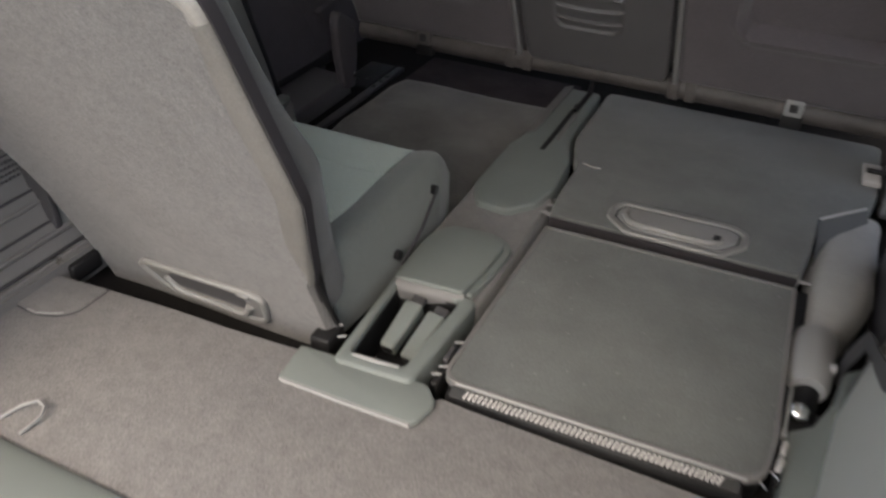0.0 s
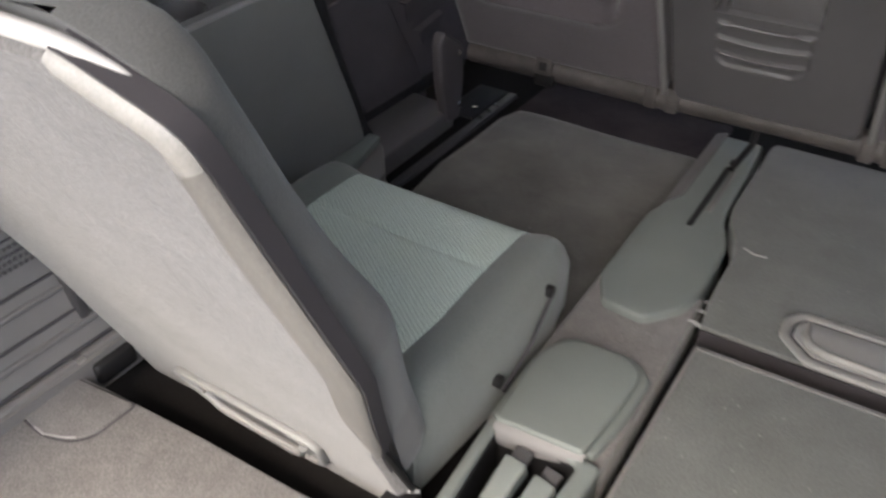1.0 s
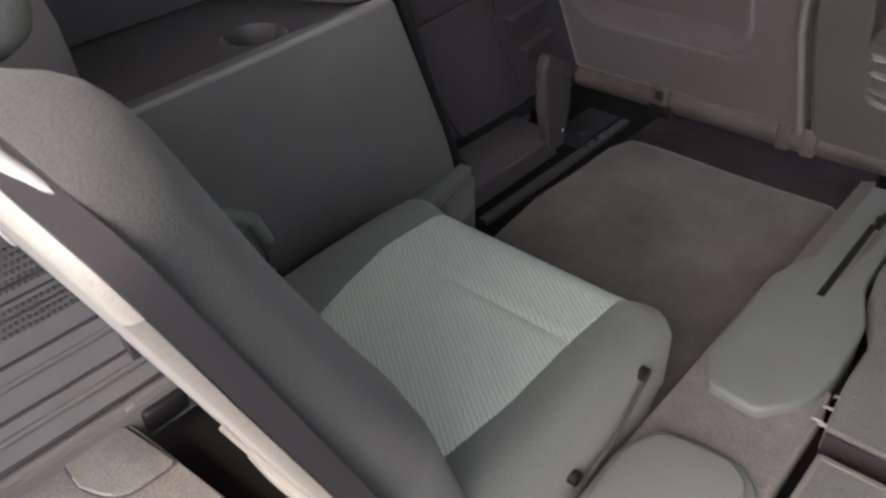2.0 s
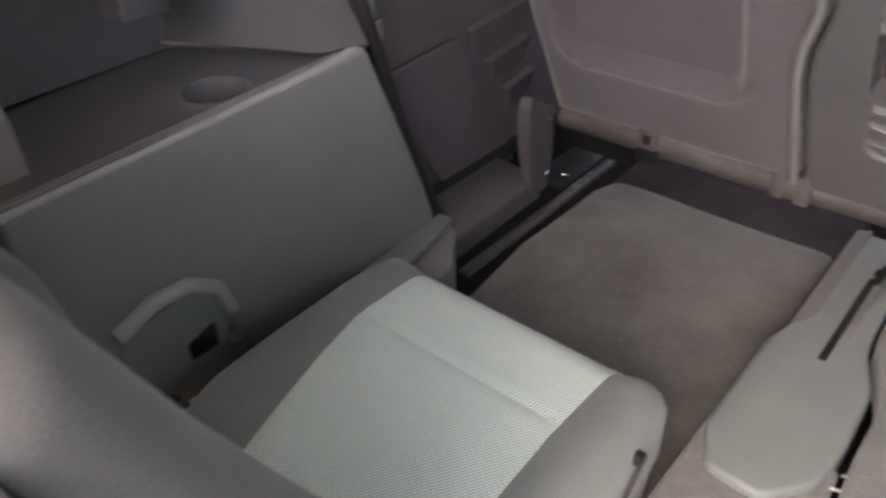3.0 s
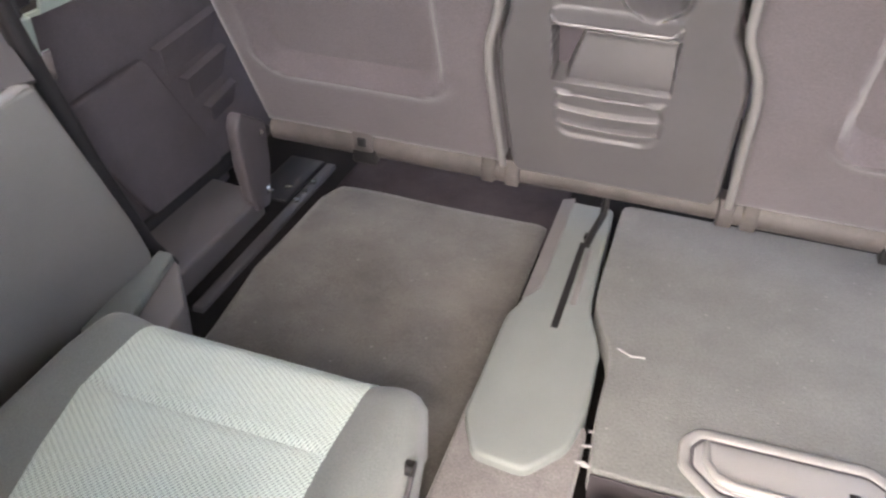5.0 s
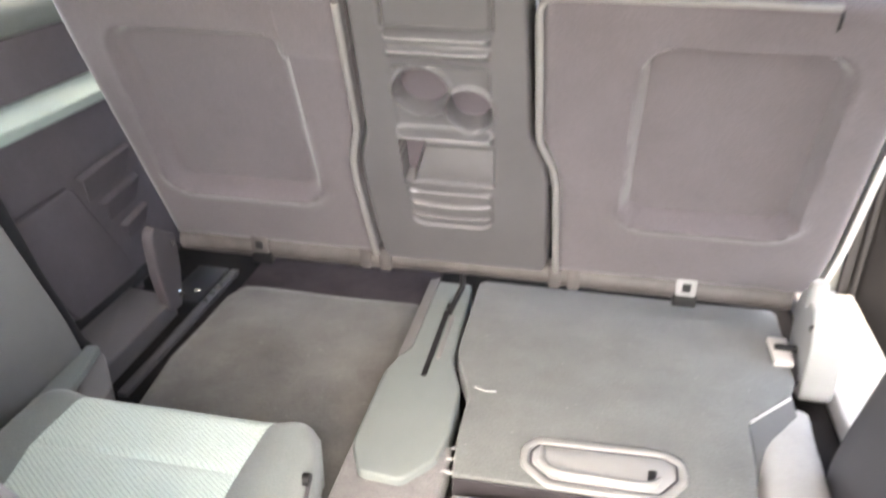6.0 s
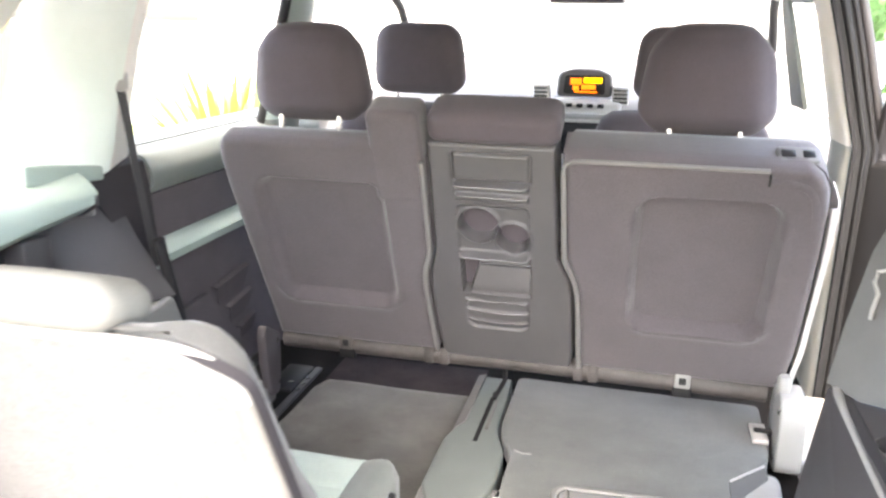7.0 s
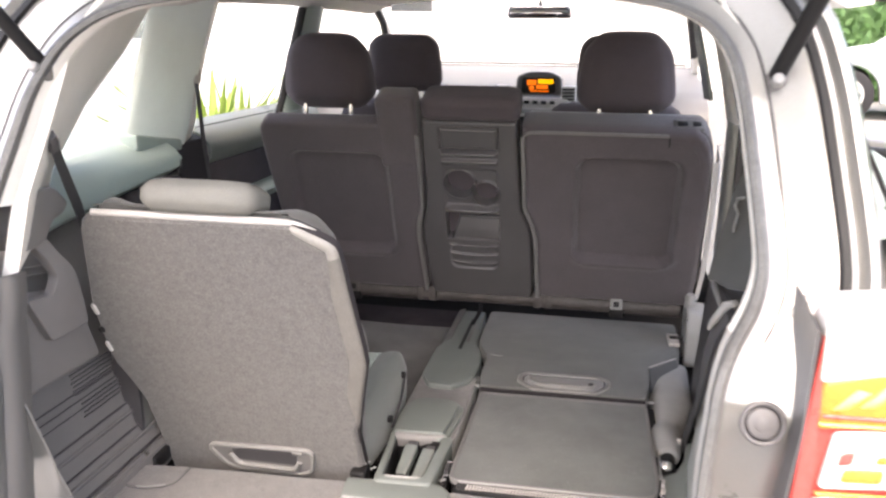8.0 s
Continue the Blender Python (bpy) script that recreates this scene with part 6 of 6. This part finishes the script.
# ---- belt stalk and padding beside the folded seat ----
def side_pad():
    t = thing("side_bolster", "grey cloth seat bolster squeezed beside the folded seat", "seat bolster")
    left = along([(0.68, 0.488), (0.77, 0.490), (0.92, 0.489), (1.02, 0.500), (1.10, 0.545)])
    right = along([(0.68, 0.542), (0.72, 0.550), (0.77, 0.566), (0.82, 0.584), (0.88, 0.600), (1.04, 0.606), (1.10, 0.607)])
    rows = []
    for y in np.linspace(0.68, 1.10, 18):
        crest = -0.002 - 0.012 * ease(y, 0.98, 1.08) + 0.004 * math.sin(y * 24)
        rows.append([((left(y) + right(y)) / 2 + k * (right(y) - left(y)) / 2, y, crest - 0.016 * k * k - 0.034 * abs(k) ** 7) for k in np.linspace(-1, 1, 13)])
    part("cloth_sleeve", sheet(rows, 0.004), SLEEVE, t)
    part("sleeve_end", tube([(0.514, 0.715, -0.022), (0.513, 0.70, -0.022), (0.511, 0.65, -0.020), (0.510, 0.605, -0.020), (0.510, 0.595, -0.020)], [0.030, 0.0325, 0.032, 0.029, 0.024], 20), MID_GREY, t, "smooth grey plastic sleeve")
    part("stalk", tube([(0.510, 0.60, -0.026), (0.507, 0.545, -0.034)], 0.018, 12), BLACK, t)
    bolt = pad(0.027, 0.027, 0.022, 0.011, 0.0, 6)
    part("bolt", bolt, STEEL, t, "bright steel bolt", m=Matrix.Translation((0.502, 0.540, -0.012)) @ pose(0, 0, 0, 30, 0, 0))
    part("bolt_plate", box(0.486, 0.545, 0.520, 0.565, -0.045, -0.026, 0.006), BLACK, t)
    part("tab", box(0.532, 0.540, 0.628, 0.638, -0.004, 0.006, 0.001), TRIM_LIGHT, t)
    return t


side_pad()
hinge = part("hinge_bar", box(0.4845, 0.488, 0.40, 0.50, -0.024, -0.012, 0.001, 1), BLACK, flap, "row of small hinge lugs")
for k, y in enumerate((0.405, 0.43, 0.455, 0.48)):
    part("lug", box(0.484, 0.4915, y, y + 0.015, -0.020, -0.003, 0.002), MID_GREY if k % 2 else BLACK, hinge)


# ---- open tailgate above ----
lid_rows = [[(x * w, y, z + 0.03 * (1 - x * x)) for x in (-1, -0.6, 0, 0.6, 1)] for y, z, w in ((0.17, 1.03, 0.60), (0.04, 1.11, 0.66), (-0.36, 1.38, 0.70), (-0.72, 1.56, 0.70), (-0.82, 1.56, 0.66))]
setting("tailgate", sheet(lid_rows, 0.04), PAINT, "tailgate standing open overhead", "tailgate")


# ---- outside ----
HEDGE = mat("hedge_leaves", (0.06, 0.13, 0.035), 0.6, var=0.35, scale=3, grain=30, bump=0.0)
LEAF = mat("yellow_green_leaf", (0.22, 0.31, 0.05), 0.5, var=0.35, scale=5, grain=60, bump=0.1, depth=0.002)
RENDER = mat("white_render", (0.80, 0.79, 0.76), 0.9, var=0.05, scale=1, grain=60, bump=0.2, depth=0.003)
OCHRE = mat("ochre_render", (0.62, 0.42, 0.14), 0.9, var=0.12, scale=2, grain=60, bump=0.2, depth=0.003)
STONE = mat("dark_retaining_stone", (0.16, 0.15, 0.14), 0.9, var=0.25, scale=4, grain=50, bump=0.3, depth=0.005)
WHITE_PAINT = mat("white_car_paint", (0.78, 0.79, 0.78), 0.25, var=0.03, scale=3, grain=500, bump=0.0, coat=0.8)
DARK_GLASS = mat("dark_window_glass", (0.03, 0.035, 0.04), 0.08, var=0.05, scale=3, grain=100, bump=0.0)
GRASS = mat("dry_grass", (0.22, 0.24, 0.07), 0.9, var=0.3, scale=3, grain=60, bump=0.4, depth=0.01)

terrace = setting("pavement", box(2.05, 14.0, 2.2, 22.0, -0.62, -0.08, 0.03, 2), CONCRETE, "raised pale concrete terrace beside the drive", "pavement")
part("retaining_face", box(2.02, 2.048, 2.2, 22.0, -0.62, -0.16, 0.004), STONE, terrace)
setting("lawn", slab(rounded([(-2.2, 2.0), (-2.0, 9.0), (-9.0, 9.0), (-9.0, 2.0)], 0.4), -0.62, -0.56, 0.02), GRASS, "dry grass verge beside the drive", "lawn")


def white_car(m):
    t = thing("parked_car", "small white car parked on the terrace", "car")
    lower = [(-2.0, 0.30), (-1.98, 0.62), (-1.85, 0.78), (-1.05, 0.92), (-0.45, 1.36), (0.2, 1.46), (1.1, 1.42), (1.75, 1.02), (1.98, 0.85), (2.02, 0.35), (1.62, 0.22)]
    arch = lambda c: [(c + 0.36 * math.cos(a), 0.30 + 0.36 * math.sin(a)) for a in np.linspace(0.0, math.pi, 13)]
    line = lower[:-1] + [(1.70, 0.22)] + arch(1.28) + [(0.9, 0.20), (-0.9, 0.20)] + arch(-1.28) + [(-1.70, 0.22)]
    turn = Matrix(((1, 0, 0, 0), (0, 0, 1, 0), (0, 1, 0, 0), (0, 0, 0, 1)))
    body = slab(line, -0.84, 0.84, 0.10, 4, turn)
    for v in body.verts:
        v.co.y *= 1 - 0.20 * ease(v.co.z, 0.85, 1.45)
    part("body", body, WHITE_PAINT, t)
    for side in (-1, 1):
        part("side_window", slab(rounded([(-0.75, 0.95), (1.35, 0.98), (1.0, 1.34), (-0.32, 1.33)], 0.06), 0.0, 0.02, 0.004, 2, Matrix.Translation((0, side * 0.78, 0)) @ pose(0, 0, 0, -side * 18, 0, 0) @ Matrix.Translation((0, 0, 0)) @ turn), DARK_GLASS, t)
        part("headlamp", pad(0.25, 0.22, 0.13, 0.05), REFLECTOR, t, m=Matrix.Translation((-1.86, side * 0.68, 0.68)))
        for x in (-1.28, 1.28):
            w = part("wheel", tube([(x, side * 0.66, 0.30), (x, side * 0.70, 0.30), (x, side * 0.84, 0.30), (x, side * 0.86, 0.30)], [0.24, 0.31, 0.31, 0.25], 28), RUBBER, t)
            r = part("rim", tube([(x, side * 0.84, 0.30), (x, side * 0.868, 0.30)], [0.22, 0.20], 24), STEEL, w, "silver alloy rim")
            for k in range(5):
                a = k * math.tau / 5
                part("spoke_gap", disc(0, 0, 0, 0.042, 0.006, 12, Matrix.Translation((x + 0.12 * math.cos(a), side * 0.866, 0.30 + 0.12 * math.sin(a))) @ pose(0, 0, 0, -side * 90, 0, 0)), BLACK, w)
    t.matrix_world = m
    return t


white_car(pose(4.76, 10.03, -0.08, 0, 0, -16))


def leaf_cloud(x0, x1, y0, y1, z0, z1, count, size, seed):
    rnd = random.Random(seed)
    verts, faces = [], []
    for _ in range(count):
        c = Vector((rnd.uniform(x0, x1), rnd.uniform(y0, y1), rnd.uniform(z0, z1)))
        c.z += 0.25 * noise.noise(c * 0.8)
        q = Euler((rnd.uniform(0, 6.28), rnd.uniform(0, 6.28), rnd.uniform(0, 6.28))).to_matrix()
        k = size * rnd.uniform(0.6, 1.4)
        n = len(verts)
        verts += [tuple(c + q @ Vector(p) * k) for p in ((-0.5, 0, 0), (0, -0.25, 0.05), (0.5, 0, 0), (0, 0.25, 0.05))]
        faces.append((n, n + 1, n + 2, n + 3))
    me = bpy.data.meshes.new("hedge")
    me.from_pydata(verts, [], faces)
    me.materials.append(HEDGE)
    return me


hedge = tagged(new("hedge", leaf_cloud(3.1, 13.0, 12.6, 13.6, -0.1, 3.4, 16000, 0.16, 4)), "tall dense green hedge behind the terrace", "hedge", kind="stuff")
part("hedge_core", box(3.1, 13.0, 13.0, 13.5, -0.08, 3.2, 0.1), HEDGE, hedge)


def spiky_plant(x, y, z, seed, height):
    t = thing("garden_plant", "yellow-green spiky garden plant in the sun", "plant", "garden plants")
    rnd = random.Random(seed)
    for k in range(44):
        a, lean = rnd.uniform(0, math.tau), rnd.uniform(0.12, 0.75)
        h = height * rnd.uniform(0.6, 1.1)
        rows = []
        for f in np.linspace(0, 1, 6):
            r = lean * h * f * (0.6 + 0.4 * f)
            w = 0.052 * (1 - f) ** 0.6 + 0.002
            p = Vector((math.cos(a) * r, math.sin(a) * r, h * (f - 0.35 * lean * f * f)))
            s = Vector((-math.sin(a), math.cos(a), 0)) * w
            rows.append([tuple(p - s), tuple(p + Vector((0, 0, -0.01))), tuple(p + s)])
        part("leaf", sheet(rows, 0.003), LEAF, t, m=Matrix.Translation((x, y, z)))
    return t


spiky_plant(-2.55, 4.5, -0.58, 3, 1.24)
spiky_plant(-2.78, 4.9, -0.58, 5, 1.18)
spiky_plant(-2.42, 4.7, -0.58, 8, 1.16)

post = thing("gate_post", "ochre rendered gate post", "gate post")
part("shaft", box(-4.15, -3.80, 3.7, 4.05, -0.60, 1.9, 0.02), OCHRE, post)
part("cap", box(-4.2, -3.75, 3.65, 4.10, 1.9, 2.0, 0.03), RENDER, post)


def house():
    t = thing("house", "white rendered house across the street with dark windows", "house")
    part("wall", box(-9, 10, 15.0, 15.3, -0.62, 5.5, 0.02), RENDER, t)
    part("roof", box(-9.4, 10.4, 14.6, 18, 5.5, 5.8, 0.05), STONE, t)
    part("column", box(-0.55, -0.25, 14.2, 14.5, -0.62, 3.2, 0.03), RENDER, t)
    for x, z in ((1.0, 1.5), (3.0, 1.2), (-3.5, 1.3), (5.2, 1.4)):
        w = part("window", box(x - 0.5, x + 0.5, 14.96, 14.998, z, z + 0.9, 0.01), RENDER, t)
        part("pane", box(x - 0.42, x + 0.42, 14.94, 14.957, z + 0.08, z + 0.82, 0.004), DARK_GLASS, w)
    return t


house()


# ---- window glass ----
def window(name, label, corners):
    """A pane through four corners, with a thin black edge."""
    t = tagged(new(name), label, "window", kind="structure")
    a, b, c, d = [Vector(p) for p in corners]
    rows = [[tuple(a.lerp(b, f).lerp(d.lerp(c, f), g)) for f in (0, 0.5, 1)] for g in (0, 0.5, 1)]
    pane = part("pane", sheet(rows, 0.003), GLASS, t)
    pane.visible_shadow = False
    part("pane_edge", tube([tuple(p) for p in (a, b, c, d)], 0.005, 6, closed=True), RUBBER, t)
    return t


window("window_1", "clear boot side window", [(-0.79, 0.34, 0.60), (-0.79, 0.66, 0.60), (-0.685, 0.67, 0.93), (-0.685, 0.60, 0.92)])
window("window_2", "clear rear door window, closed", [(-0.80, 0.97, 0.61), (-0.80, 1.62, 0.61), (-0.665, 1.58, 0.99), (-0.665, 0.95, 0.98)])
window("window_3", "clear boot side window", [(0.79, 0.34, 0.60), (0.79, 0.66, 0.60), (0.685, 0.67, 0.93), (0.685, 0.60, 0.92)])
window("window_4", "clear windscreen", [(-0.78, 3.38, 0.72), (0.78, 3.38, 0.72), (0.64, 2.38, 1.03), (-0.64, 2.38, 1.03)])
